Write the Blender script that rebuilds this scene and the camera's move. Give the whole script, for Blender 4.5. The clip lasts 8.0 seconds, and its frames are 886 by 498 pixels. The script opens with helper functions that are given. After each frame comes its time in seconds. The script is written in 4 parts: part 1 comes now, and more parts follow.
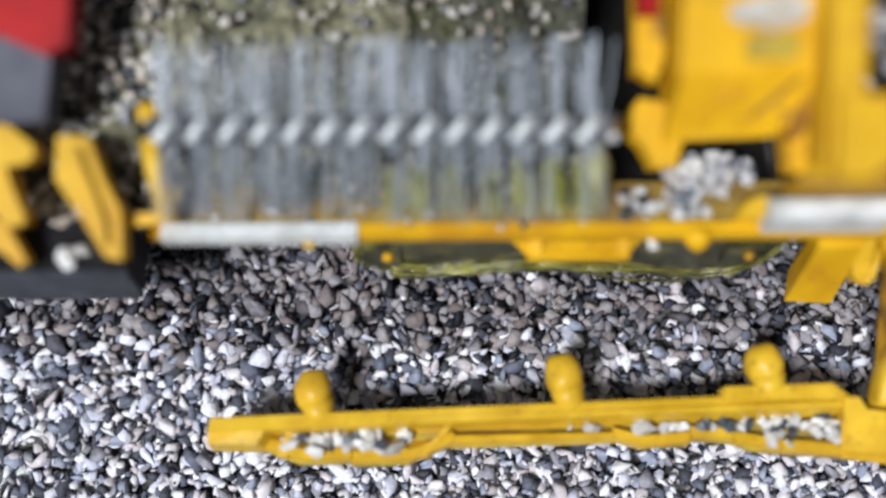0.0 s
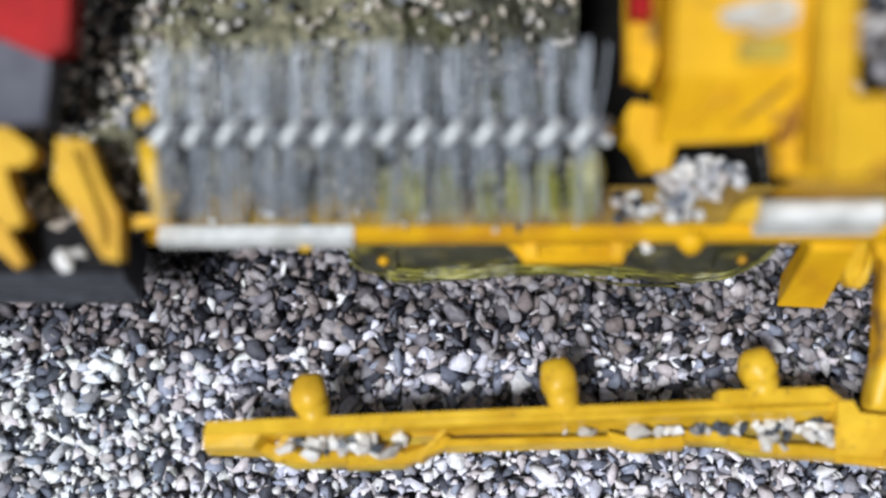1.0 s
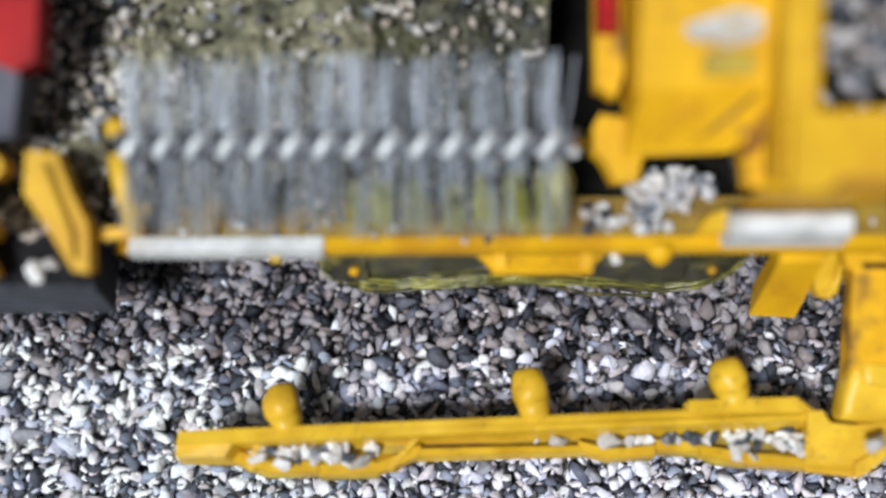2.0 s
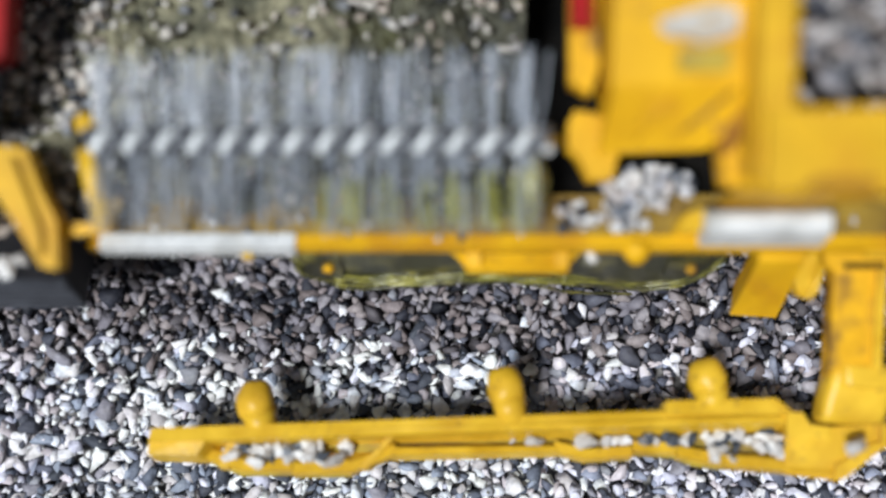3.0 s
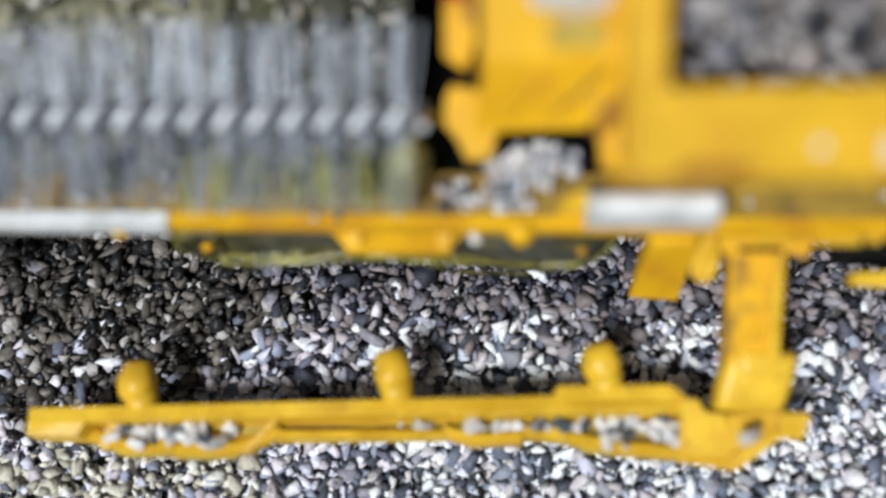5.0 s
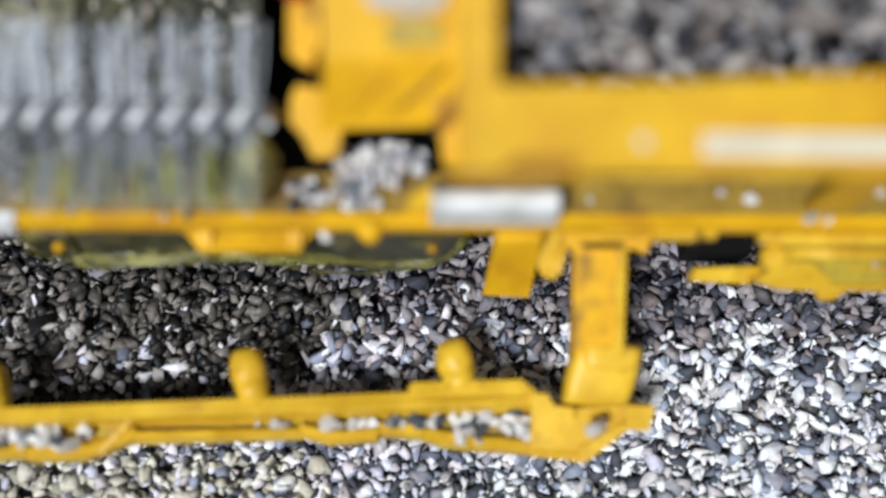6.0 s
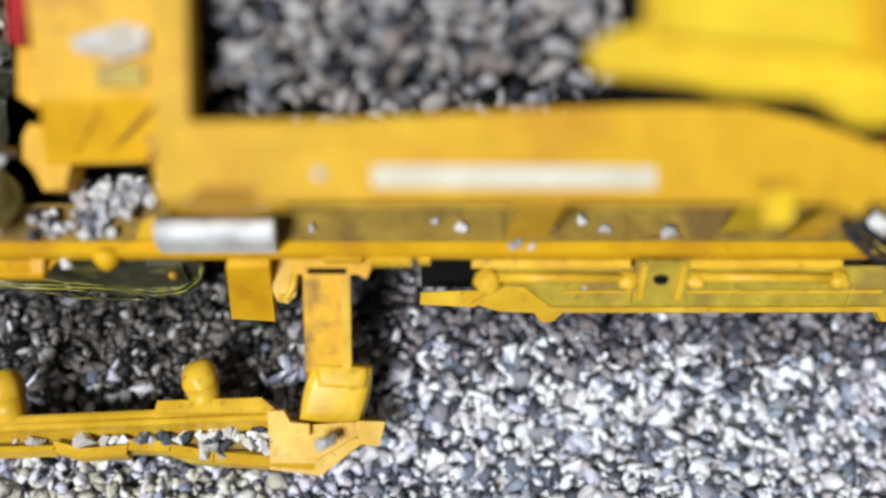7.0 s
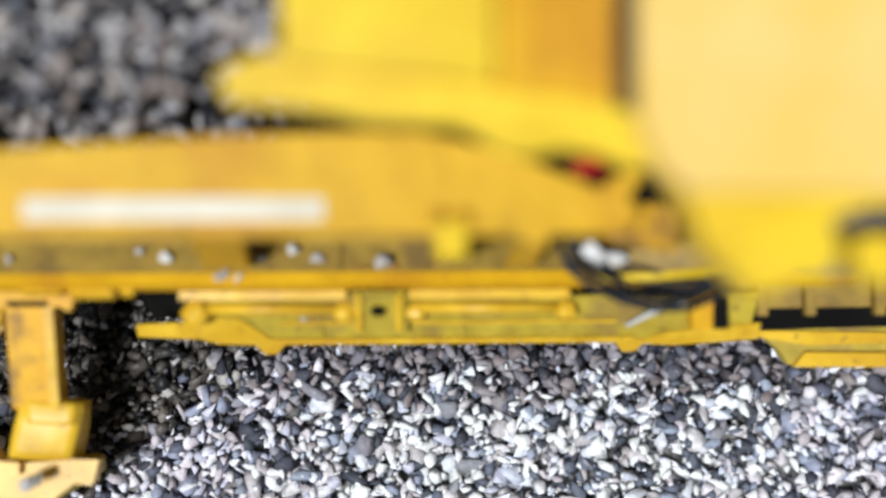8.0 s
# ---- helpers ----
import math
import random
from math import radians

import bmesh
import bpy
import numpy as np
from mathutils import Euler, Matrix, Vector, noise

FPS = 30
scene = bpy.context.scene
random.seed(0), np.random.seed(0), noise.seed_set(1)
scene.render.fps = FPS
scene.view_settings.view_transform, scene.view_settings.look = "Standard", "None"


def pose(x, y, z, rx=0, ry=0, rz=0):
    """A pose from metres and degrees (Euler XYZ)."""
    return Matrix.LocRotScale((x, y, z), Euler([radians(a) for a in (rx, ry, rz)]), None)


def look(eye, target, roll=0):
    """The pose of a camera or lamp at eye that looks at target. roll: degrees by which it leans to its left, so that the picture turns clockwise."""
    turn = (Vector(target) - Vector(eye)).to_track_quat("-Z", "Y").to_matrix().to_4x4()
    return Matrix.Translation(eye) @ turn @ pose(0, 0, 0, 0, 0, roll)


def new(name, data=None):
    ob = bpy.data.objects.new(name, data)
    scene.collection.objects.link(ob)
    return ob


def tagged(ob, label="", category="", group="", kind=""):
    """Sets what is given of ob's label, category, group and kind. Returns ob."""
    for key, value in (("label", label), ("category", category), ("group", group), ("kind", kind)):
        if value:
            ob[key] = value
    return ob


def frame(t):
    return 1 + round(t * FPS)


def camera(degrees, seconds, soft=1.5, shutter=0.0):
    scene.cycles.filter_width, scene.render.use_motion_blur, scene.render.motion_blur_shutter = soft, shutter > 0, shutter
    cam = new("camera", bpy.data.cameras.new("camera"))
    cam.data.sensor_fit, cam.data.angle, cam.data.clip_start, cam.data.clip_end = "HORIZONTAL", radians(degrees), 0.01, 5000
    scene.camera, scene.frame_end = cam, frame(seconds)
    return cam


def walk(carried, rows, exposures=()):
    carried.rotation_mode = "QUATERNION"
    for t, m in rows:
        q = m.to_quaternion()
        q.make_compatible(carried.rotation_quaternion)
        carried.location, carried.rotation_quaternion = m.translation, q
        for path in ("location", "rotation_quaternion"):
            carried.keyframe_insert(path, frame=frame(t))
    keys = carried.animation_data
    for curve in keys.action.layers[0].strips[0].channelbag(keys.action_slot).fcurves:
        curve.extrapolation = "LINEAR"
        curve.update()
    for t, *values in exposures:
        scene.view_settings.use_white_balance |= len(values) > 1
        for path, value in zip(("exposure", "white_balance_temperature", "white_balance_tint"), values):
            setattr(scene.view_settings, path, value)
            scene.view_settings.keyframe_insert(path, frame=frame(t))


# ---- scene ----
MM = 0.001
LIFT = 4.2          # height of the machine's own origin over the ballast, in millimetres


def drive(t):
    """How far the machine has run along the track, in metres."""
    return -(10.91 * t + 0.196 * t * t - 0.023 * t ** 3) * MM


cam = camera(45, 8.0, soft=2.3)
cam.data.dof.use_dof = True
cam.data.dof.focus_distance = 0.0571
cam.data.dof.aperture_fstop = 9.6

# seconds, place beside the machine in its tilted view plane (mm), small turns (degrees)
PATH = [
    (0, -15.199, 5.824, 54.267, -0.505, 0.748, -0.254),
    (0.5, -15.320, 4.481, 54.420, 1.032, 0.702, -0.050),
    (1, -15.152, 4.624, 54.646, 1.002, 0.549, -0.227),
    (1.5, -14.019, 4.974, 54.771, 0.982, 0.936, -0.175),
    (1.7, -13.748, 5.307, 54.897, 0.769, 0.852, -0.247),
    (2.8, -12.054, 5.653, 54.416, 0.442, 1.130, -0.003),
    (3, -11.535, 5.844, 54.125, 0.097, 1.575, 0.070),
    (3.5, -10.541, 5.854, 53.468, -0.302, 2.343, 0.252),
    (4, -9.572, 5.667, 52.882, -0.408, 2.681, 0.483),
    (4.2, -8.853, 5.479, 52.647, -0.270, 2.877, 0.572),
    (5.3, -3.866, 7.661, 51.700, -3.133, 2.804, 0.506),
    (5.5, -3.433, 7.492, 51.601, -2.985, 1.670, 0.419),
    (6, -1.279, 6.077, 52.707, -1.271, -0.966, 0.208),
    (6.5, 3.128, 5.324, 54.882, 0.014, -2.186, 0.162),
    (7, 11.356, 5.303, 56.853, 1.030, -1.591, -0.014),
    (7.5, 18.414, 6.230, 55.805, 0.879, -1.952, -0.239),
    (8, 25.651, 6.778, 54.893, 1.005, -1.482, -0.326),
]


def camera_rows():
    rows = []
    for t, u, v, w, a, b, c in PATH:
        m = pose(drive(t), 0, LIFT * MM) @ pose(0, 0, 0, 22) @ pose(u * MM, v * MM, w * MM)
        rows.append((t, m @ pose(0, 0, 0, a) @ pose(0, 0, 0, 0, b) @ pose(0, 0, 0, 0, 0, c)))
    return rows


walk(cam, camera_rows())

# ---- light: a bright hall with one strong lamp in front ----
world = bpy.data.worlds.new("hall")
scene.world = world
world.use_nodes = True
world.node_tree.nodes["Background"].inputs["Color"].default_value = (0.90, 0.95, 1.0, 1)
world.node_tree.nodes["Background"].inputs["Strength"].default_value = 0.13
sun = new("hall_lamp", bpy.data.lights.new("hall_lamp", "SUN"))
sun.data.energy, sun.data.angle, sun.data.color = 5.0, radians(16), (0.94, 0.98, 1.0)
sun.matrix_world = look((-0.40, -0.60, 1.0), (0, 0, 0))
scene.view_settings.exposure = -0.05


# ---- materials ----
def material(name, dark, light, rough=0.5, metal=0.0, scale=400.0, bump=0.2, stain=None, stain_amount=0.5, alpha=1.0, spec=0.5, coarse=90.0, specks=0.0):
    mat = bpy.data.materials.new(name)
    mat.use_nodes = True
    nt = mat.node_tree
    bsdf = nt.nodes["Principled BSDF"]
    co = nt.nodes.new("ShaderNodeTexCoord")
    fine = nt.nodes.new("ShaderNodeTexNoise")
    fine.inputs["Scale"].default_value = scale
    fine.inputs["Detail"].default_value = 6
    wide = nt.nodes.new("ShaderNodeTexNoise")
    wide.inputs["Scale"].default_value = coarse
    wide.inputs["Detail"].default_value = 4
    for n in (fine, wide):
        nt.links.new(co.outputs["Object"], n.inputs["Vector"])
    ramp = nt.nodes.new("ShaderNodeValToRGB")
    ramp.color_ramp.elements[0].position, ramp.color_ramp.elements[1].position = 0.3, 0.7
    ramp.color_ramp.elements[0].color = (*dark, 1)
    ramp.color_ramp.elements[1].color = (*light, 1)
    nt.links.new(fine.outputs["Fac"], ramp.inputs["Fac"])
    colour = ramp.outputs["Color"]
    if stain:
        cut = nt.nodes.new("ShaderNodeValToRGB")
        cut.color_ramp.elements[0].position = 0.5
        cut.color_ramp.elements[1].position = 0.64
        cut.color_ramp.elements[1].color = (stain_amount,) * 3 + (1,)
        nt.links.new(wide.outputs["Fac"], cut.inputs["Fac"])
        mix = nt.nodes.new("ShaderNodeMixRGB")
        mix.inputs["Color2"].default_value = (*stain, 1)
        nt.links.new(cut.outputs["Color"], mix.inputs["Fac"])
        nt.links.new(colour, mix.inputs["Color1"])
        colour = mix.outputs["Color"]
    if specks:
        dots = nt.nodes.new("ShaderNodeTexNoise")
        dots.inputs["Scale"].default_value = 1900
        dots.inputs["Detail"].default_value = 3
        nt.links.new(co.outputs["Object"], dots.inputs["Vector"])
        dot = nt.nodes.new("ShaderNodeValToRGB")
        dot.color_ramp.elements[0].position, dot.color_ramp.elements[1].position = 0.62, 0.70
        dot.color_ramp.elements[1].color = (specks,) * 3 + (1,)
        nt.links.new(dots.outputs["Fac"], dot.inputs["Fac"])
        mix = nt.nodes.new("ShaderNodeMixRGB")
        mix.inputs["Color2"].default_value = (0.16, 0.09, 0.03, 1)
        nt.links.new(dot.outputs["Color"], mix.inputs["Fac"])
        nt.links.new(colour, mix.inputs["Color1"])
        colour = mix.outputs["Color"]
    nt.links.new(colour, bsdf.inputs["Base Color"])
    bsdf.inputs["Roughness"].default_value = rough
    bsdf.inputs["Metallic"].default_value = metal
    bsdf.inputs["Alpha"].default_value = alpha
    bsdf.inputs["Specular IOR Level"].default_value = spec
    if bump:
        bp = nt.nodes.new("ShaderNodeBump")
        bp.inputs["Strength"].default_value = bump
        bp.inputs["Distance"].default_value = 0.0002
        nt.links.new(fine.outputs["Fac"], bp.inputs["Height"])
        nt.links.new(bp.outputs["Normal"], bsdf.inputs["Normal"])
    return mat


TONES = [(0, (0.032, 0.038, 0.055)), (0.11, (0.11, 0.125, 0.165)), (0.21, (0.29, 0.285, 0.305)), (0.28, (0.31, 0.345, 0.42)), (0.36, (0.54, 0.49, 0.475)),
         (0.45, (0.59, 0.60, 0.665)), (0.54, (0.72, 0.66, 0.65)), (0.62, (0.79, 0.80, 0.85)), (0.73, (0.84, 0.80, 0.78)), (0.82, (0.89, 0.895, 0.92))]
PALE = [(0, (0.06, 0.07, 0.09)), (0.16, (0.22, 0.24, 0.28)), (0.34, (0.55, 0.53, 0.52)), (0.5, (0.66, 0.63, 0.61)), (0.66, (0.82, 0.81, 0.80))]


def grain_material(name, stops, single=False, rough=0.62):
    """Crushed stone: every grain has a tone of its own."""
    mat = material(name, (0.72, 0.72, 0.74), (1, 1, 1), rough, scale=2600.0, bump=0.6, coarse=900, stain=(0.45, 0.42, 0.38), stain_amount=0.4, spec=0.25)
    nt = mat.node_tree
    bsdf = nt.nodes["Principled BSDF"]
    geo = nt.nodes.new("ShaderNodeObjectInfo" if single else "ShaderNodeNewGeometry")
    ramp = nt.nodes.new("ShaderNodeValToRGB")
    ramp.color_ramp.interpolation = "CONSTANT"
    ramp.color_ramp.elements[0].color = (*stops[0][1], 1)
    ramp.color_ramp.elements[1].position = stops[1][0]
    ramp.color_ramp.elements[1].color = (*stops[1][1], 1)
    for at, col in stops[2:]:
        ramp.color_ramp.elements.new(at).color = (*col, 1)
    nt.links.new(geo.outputs["Random" if single else "Random Per Island"], ramp.inputs["Fac"])
    mix = nt.nodes.new("ShaderNodeMixRGB")
    mix.blend_type = "MULTIPLY"
    mix.inputs["Fac"].default_value = 1
    old = bsdf.inputs["Base Color"].links[0].from_socket
    nt.links.new(ramp.outputs["Color"], mix.inputs["Color1"])
    nt.links.new(old, mix.inputs["Color2"])
    nt.links.new(mix.outputs["Color"], bsdf.inputs["Base Color"])
    return mat


YELLOW = material("yellow_paint", (0.52, 0.30, 0.014), (0.72, 0.455, 0.036), 0.36, scale=640, bump=0.3, stain=(0.50, 0.27, 0.02), stain_amount=0.6, coarse=230, specks=0.4, spec=0.24)
YELLOW_DIRTY = material("dusty_yellow_paint", (0.29, 0.205, 0.018), (0.49, 0.365, 0.034), 0.55, scale=700, bump=0.25, stain=(0.22, 0.13, 0.045), stain_amount=0.7, coarse=300, specks=0.5)
LEMON = material("lemon_yellow_paint", (0.61, 0.41, 0.014), (0.75, 0.525, 0.030), 0.40, scale=420, bump=0.1, stain=(0.58, 0.36, 0.02), stain_amount=0.5, coarse=180, specks=0.25, spec=0.24)
GIRDER = material("warm_yellow_paint", (0.51, 0.288, 0.009), (0.66, 0.385, 0.016), 0.55, scale=420, bump=0.12, stain=(0.46, 0.21, 0.012), stain_amount=0.6, coarse=200, specks=0.3, spec=0.22)
# Rust brown, also the painted shade of the cab's inner panel.
RUST_AND_SHADE = material("rust_and_shade_paint", (0.09, 0.035, 0.010), (0.26, 0.105, 0.015), 0.75, scale=800, bump=0.4, stain=(0.40, 0.20, 0.015), stain_amount=0.6, coarse=420, spec=0.2)
# Walkway dirt; also gives the rear parts their painted shade.
WALKWAY = material("dirty_and_shaded_paint", (0.19, 0.115, 0.016), (0.34, 0.215, 0.028), 0.6, scale=700, bump=0.3, stain=(0.13, 0.075, 0.025), stain_amount=0.7, coarse=260, specks=0.5)
YELLOW_PALE = material("pale_yellow_paint", (0.69, 0.47, 0.13), (0.76, 0.53, 0.19), 0.5, scale=300, bump=0.05, stain=(0.70, 0.45, 0.07), stain_amount=0.5, coarse=120, spec=0.2)
ORANGE = material("orange_yellow_paint", (0.54, 0.28, 0.006), (0.69, 0.385, 0.010), 0.5, scale=420, bump=0.15, stain=(0.42, 0.17, 0.012), stain_amount=0.6, coarse=260, specks=0.35, spec=0.22)
SILVER = material("bare_metal_plate", (0.48, 0.49, 0.50), (0.72, 0.73, 0.74), 0.6, 0.1, scale=900, bump=0.2, stain=(0.25, 0.24, 0.2), stain_amount=0.5, coarse=260)
BLACK = material("black_plastic", (0.006, 0.006, 0.008), (0.018, 0.018, 0.021), 0.5, scale=700, bump=0.2, spec=0.18)
# Near-black for chassis and wheels, and for blocks that stand in for shade.
SHADE = material("dark_chassis_and_shade", (0.002, 0.002, 0.002), (0.007, 0.006, 0.005), 0.9, scale=500, bump=0.3, spec=0.15)
RIB = material("black_ribbed_plastic", (0.03, 0.032, 0.04), (0.065, 0.07, 0.085), 0.5, scale=700, bump=0.2, spec=0.2)
RED = material("red_paint", (0.26, 0.008, 0.01), (0.42, 0.012, 0.014), 0.5, scale=400, bump=0.1, stain=(0.08, 0.0, 0.0), stain_amount=0.8, spec=0.12)
GREY = material("grey_plastic", (0.065, 0.067, 0.09), (0.105, 0.108, 0.135), 0.6, scale=500, bump=0.1, spec=0.15)
WHITE = material("white_print", (0.50, 0.46, 0.36), (0.62, 0.58, 0.48), 0.5, scale=500, bump=0.05)
RUBBER = material("cable_rubber", (0.006, 0.007, 0.009), (0.022, 0.024, 0.03), 0.5, scale=900, bump=0.2, spec=0.2)
OLIVE = material("olive_bogie_plastic", (0.018, 0.019, 0.010), (0.07, 0.066, 0.028), 0.28, scale=600, bump=0.6, stain=(0.20, 0.17, 0.04), stain_amount=0.7, coarse=520)
MOSS = material("mossy_scatter", (0.045, 0.044, 0.026), (0.29, 0.27, 0.18), 0.9, scale=1300, bump=1.0, stain=(0.032, 0.036, 0.026), stain_amount=0.8, coarse=260)
DARK_MOSS = material("dark_moss", (0.016, 0.017, 0.012), (0.085, 0.082, 0.055), 0.7, scale=1300, bump=1.0, stain=(0.10, 0.10, 0.03), stain_amount=0.6, coarse=300)
EARTH = material("dark_ballast_bed", (0.03, 0.03, 0.032), (0.16, 0.15, 0.15), 0.9, scale=1400, bump=1.0, stain=(0.3, 0.29, 0.28), stain_amount=0.6, coarse=700)
AMBER = material("clear_yellow_plastic", (0.45, 0.42, 0.12), (0.62, 0.60, 0.30), 0.25, scale=900, bump=0.3, alpha=0.45)
# The pale grey holds a painted glare as well as dust.
GLASS = material("dusty_window_with_glare", (0.24, 0.22, 0.20), (0.66, 0.66, 0.66), 0.25, scale=700, bump=0.2, stain=(0.42, 0.26, 0.05), stain_amount=0.85, coarse=620)
STONES = grain_material("crushed_stone", [(a, tuple(min(0.92, k * (0.36 + (v - 0.36) * 0.88)) for v, k in zip(c, (1.06, 1.05, 1.15)))) for a, c in TONES])
STONE = grain_material("single_stone", PALE, True)
OILY = grain_material("oily_stone", [(0, (0.018, 0.018, 0.019)), (0.22, (0.05, 0.046, 0.043)), (0.45, (0.105, 0.093, 0.082)), (0.68, (0.20, 0.178, 0.16)), (0.87, (0.46, 0.435, 0.42))], rough=0.4)
DUSTY = grain_material("dusty_stone", [(0, (0.40, 0.38, 0.31)), (0.25, (0.60, 0.565, 0.47)), (0.55, (0.74, 0.71, 0.61)), (0.85, (0.85, 0.84, 0.78))])
STONE_PALE = grain_material("pale_stone", [(0, (0.50, 0.48, 0.47)), (0.5, (0.78, 0.77, 0.76))], True)
STONE_DARK = grain_material("black_stone", [(0, (0.012, 0.015, 0.02)), (0.6, (0.05, 0.055, 0.07)), (0.85, (0.5, 0.5, 0.5))], True)
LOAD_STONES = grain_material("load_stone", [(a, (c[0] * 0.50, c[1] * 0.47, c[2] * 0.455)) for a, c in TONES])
BED_STONES = grain_material("bed_stone", [(a, (c[0] * 0.78, c[1] * 0.73, c[2] * 0.65)) for a, c in TONES])
WASHED = grain_material("washed_stone", [(a * 0.85, tuple(min(0.92, (0.30 + (v - 0.30) * 0.88) * k) for v, k in zip(c, (1.10, 1.14, 1.2)))) for a, c in TONES])
# Ballast tones darkened to carry the shade beside the machine.
SHADED_STONES = grain_material("shaded_stone", [(a, (c[0] * 0.39, c[1] * 0.36, c[2] * 0.375)) for a, c in TONES])
STONE_MIX = grain_material("mixed_stone", [(a, tuple(v * 0.8 for v in c)) for a, c in TONES], True)
BRISTLE = material("grey_bristle", (0.29, 0.325, 0.385), (0.54, 0.58, 0.66), 0.3, scale=500, bump=0.0, alpha=0.42)
STEEL = material("twisted_wire", (0.30, 0.31, 0.33), (0.55, 0.56, 0.58), 0.22, 1.0, scale=900, bump=0.1)
# Two copies of the wire: highlights in the pale, shade in the dark.
GLINT_WIRE = material("glint_wire", (0.62, 0.65, 0.68), (0.82, 0.85, 0.88), 0.25, 0.15, scale=900, bump=0.1)
SHADED_WIRE = material("shaded_wire", (0.07, 0.076, 0.09), (0.17, 0.18, 0.205), 0.35, 0.2, scale=900, bump=0.1)
# Real scuffs on the arm; doubles as painted shade on the cab.
SCUFFS_AND_SHADE = material("scuffed_and_shaded_orange_paint", (0.56, 0.29, 0.008), (0.72, 0.39, 0.012), 0.5, scale=700, bump=0.2, stain=(0.12, 0.06, 0.025), stain_amount=0.85, coarse=380, specks=0.5, spec=0.2)
STAINED = material("stained_bristle", (0.30, 0.30, 0.06), (0.52, 0.52, 0.14), 0.4, scale=600, bump=0.0, alpha=0.7)
STRAND = material("yellow_green_scuff", (0.07, 0.07, 0.02), (0.36, 0.33, 0.07), 0.25, scale=700, bump=0.3, stain=(0.03, 0.03, 0.02), stain_amount=0.8, coarse=500)


# ---- shapes, in millimetres ----
def finish(bm, bevel=0.0, segments=2):
    if bevel:
        edges = [e for e in bm.edges if len(e.link_faces) == 2 and e.calc_face_angle(0) > 0.5]
        bmesh.ops.bevel(bm, geom=edges, offset=bevel, segments=segments, affect="EDGES", clamp_overlap=True)
    bmesh.ops.recalc_face_normals(bm, faces=bm.faces)
    return bm


def merge(*pieces):
    out = bmesh.new()
    for p in pieces:
        me = bpy.data.meshes.new("piece")
        p.to_mesh(me)
        p.free()
        out.from_mesh(me)
        bpy.data.meshes.remove(me)
    return out


def hexa(corners, bevel=0.0):
    """A block from its four lower and four upper corners."""
    bm = bmesh.new()
    v = [bm.verts.new(c) for c in corners]
    for f in ((3, 2, 1, 0), (4, 5, 6, 7), (0, 1, 5, 4), (1, 2, 6, 5), (2, 3, 7, 6), (3, 0, 4, 7)):
        bm.faces.new([v[i] for i in f])
    return finish(bm, bevel)


def pillow(corners, soft=0.35, cuts=6):
    """A moulded block with well rounded sides, from its four lower and four upper corners."""
    c = [Vector(q) for q in corners]
    bm = bmesh.new()
    bmesh.ops.create_cube(bm, size=2)
    bmesh.ops.subdivide_edges(bm, edges=bm.edges, cuts=cuts, use_grid_fill=True)
    for v in bm.verts:
        q = v.co.lerp(v.co.normalized() * 1.12, soft)
        a, b, h = (q.x + 1) / 2, (q.y + 1) / 2, (q.z + 1) / 2
        lo = (c[0] * (1 - a) + c[1] * a) * (1 - b) + (c[3] * (1 - a) + c[2] * a) * b
        hi = (c[4] * (1 - a) + c[5] * a) * (1 - b) + (c[7] * (1 - a) + c[6] * a) * b
        v.co = lo * (1 - h) + hi * h
    for f in bm.faces:
        f.smooth = True
    bmesh.ops.recalc_face_normals(bm, faces=bm.faces)
    return bm


def box(x0, x1, y0, y1, z0, z1, bevel=0.15):
    return hexa([(x0, y0, z0), (x1, y0, z0), (x1, y1, z0), (x0, y1, z0), (x0, y0, z1), (x1, y0, z1), (x1, y1, z1), (x0, y1, z1)], bevel)


def prism(points, axis, a, b, bevel=0.0):
    """An outline, extruded along an axis from a to b."""
    put = {"x": lambda p, s: (s, p[0], p[1]), "y": lambda p, s: (p[0], s, p[1]), "z": lambda p, s: (p[0], p[1], s)}[axis]
    bm = bmesh.new()
    lo = [bm.verts.new(put(p, a)) for p in points]
    hi = [bm.verts.new(put(p, b)) for p in points]
    bm.faces.new(lo)
    bm.faces.new(hi)
    for i in range(len(points)):
        j = (i + 1) % len(points)
        bm.faces.new((lo[i], lo[j], hi[j], hi[i]))
    return finish(bm, bevel)


def tube(path, radius, sides=10, caps=True):
    bm = bmesh.new()
    rings = []
    pts = [Vector(p) for p in path]
    for i, p in enumerate(pts):
        way = (pts[min(i + 1, len(pts) - 1)] - pts[max(i - 1, 0)]).normalized()
        side = way.cross(Vector((0.13, 0.31, 0.94))).normalized()
        up = side.cross(way)
        r = radius[i] if isinstance(radius, (list, tuple)) else radius
        rings.append([bm.verts.new(p + r * (side * math.cos(k * math.tau / sides) + up * math.sin(k * math.tau / sides))) for k in range(sides)])
    for a, b in zip(rings, rings[1:]):
        for k in range(sides):
            f = bm.faces.new((a[k], a[(k + 1) % sides], b[(k + 1) % sides], b[k]))
            f.smooth = True
    if caps:
        bm.faces.new(rings[0])
        bm.faces.new(rings[-1])
    return finish(bm)


def ball(centre, size, rough=0.0, seed=0):
    bm = bmesh.new()
    bmesh.ops.create_icosphere(bm, subdivisions=3, radius=1)
    for v in bm.verts:
        d = 1 + rough * noise.noise(v.co * 1.7 + Vector((seed * 3.1, 0, 0)))
        v.co = Vector(centre) + Vector((v.co.x * size[0], v.co.y * size[1], v.co.z * size[2])) * d
    for f in bm.faces:
        f.smooth = True
    return bm


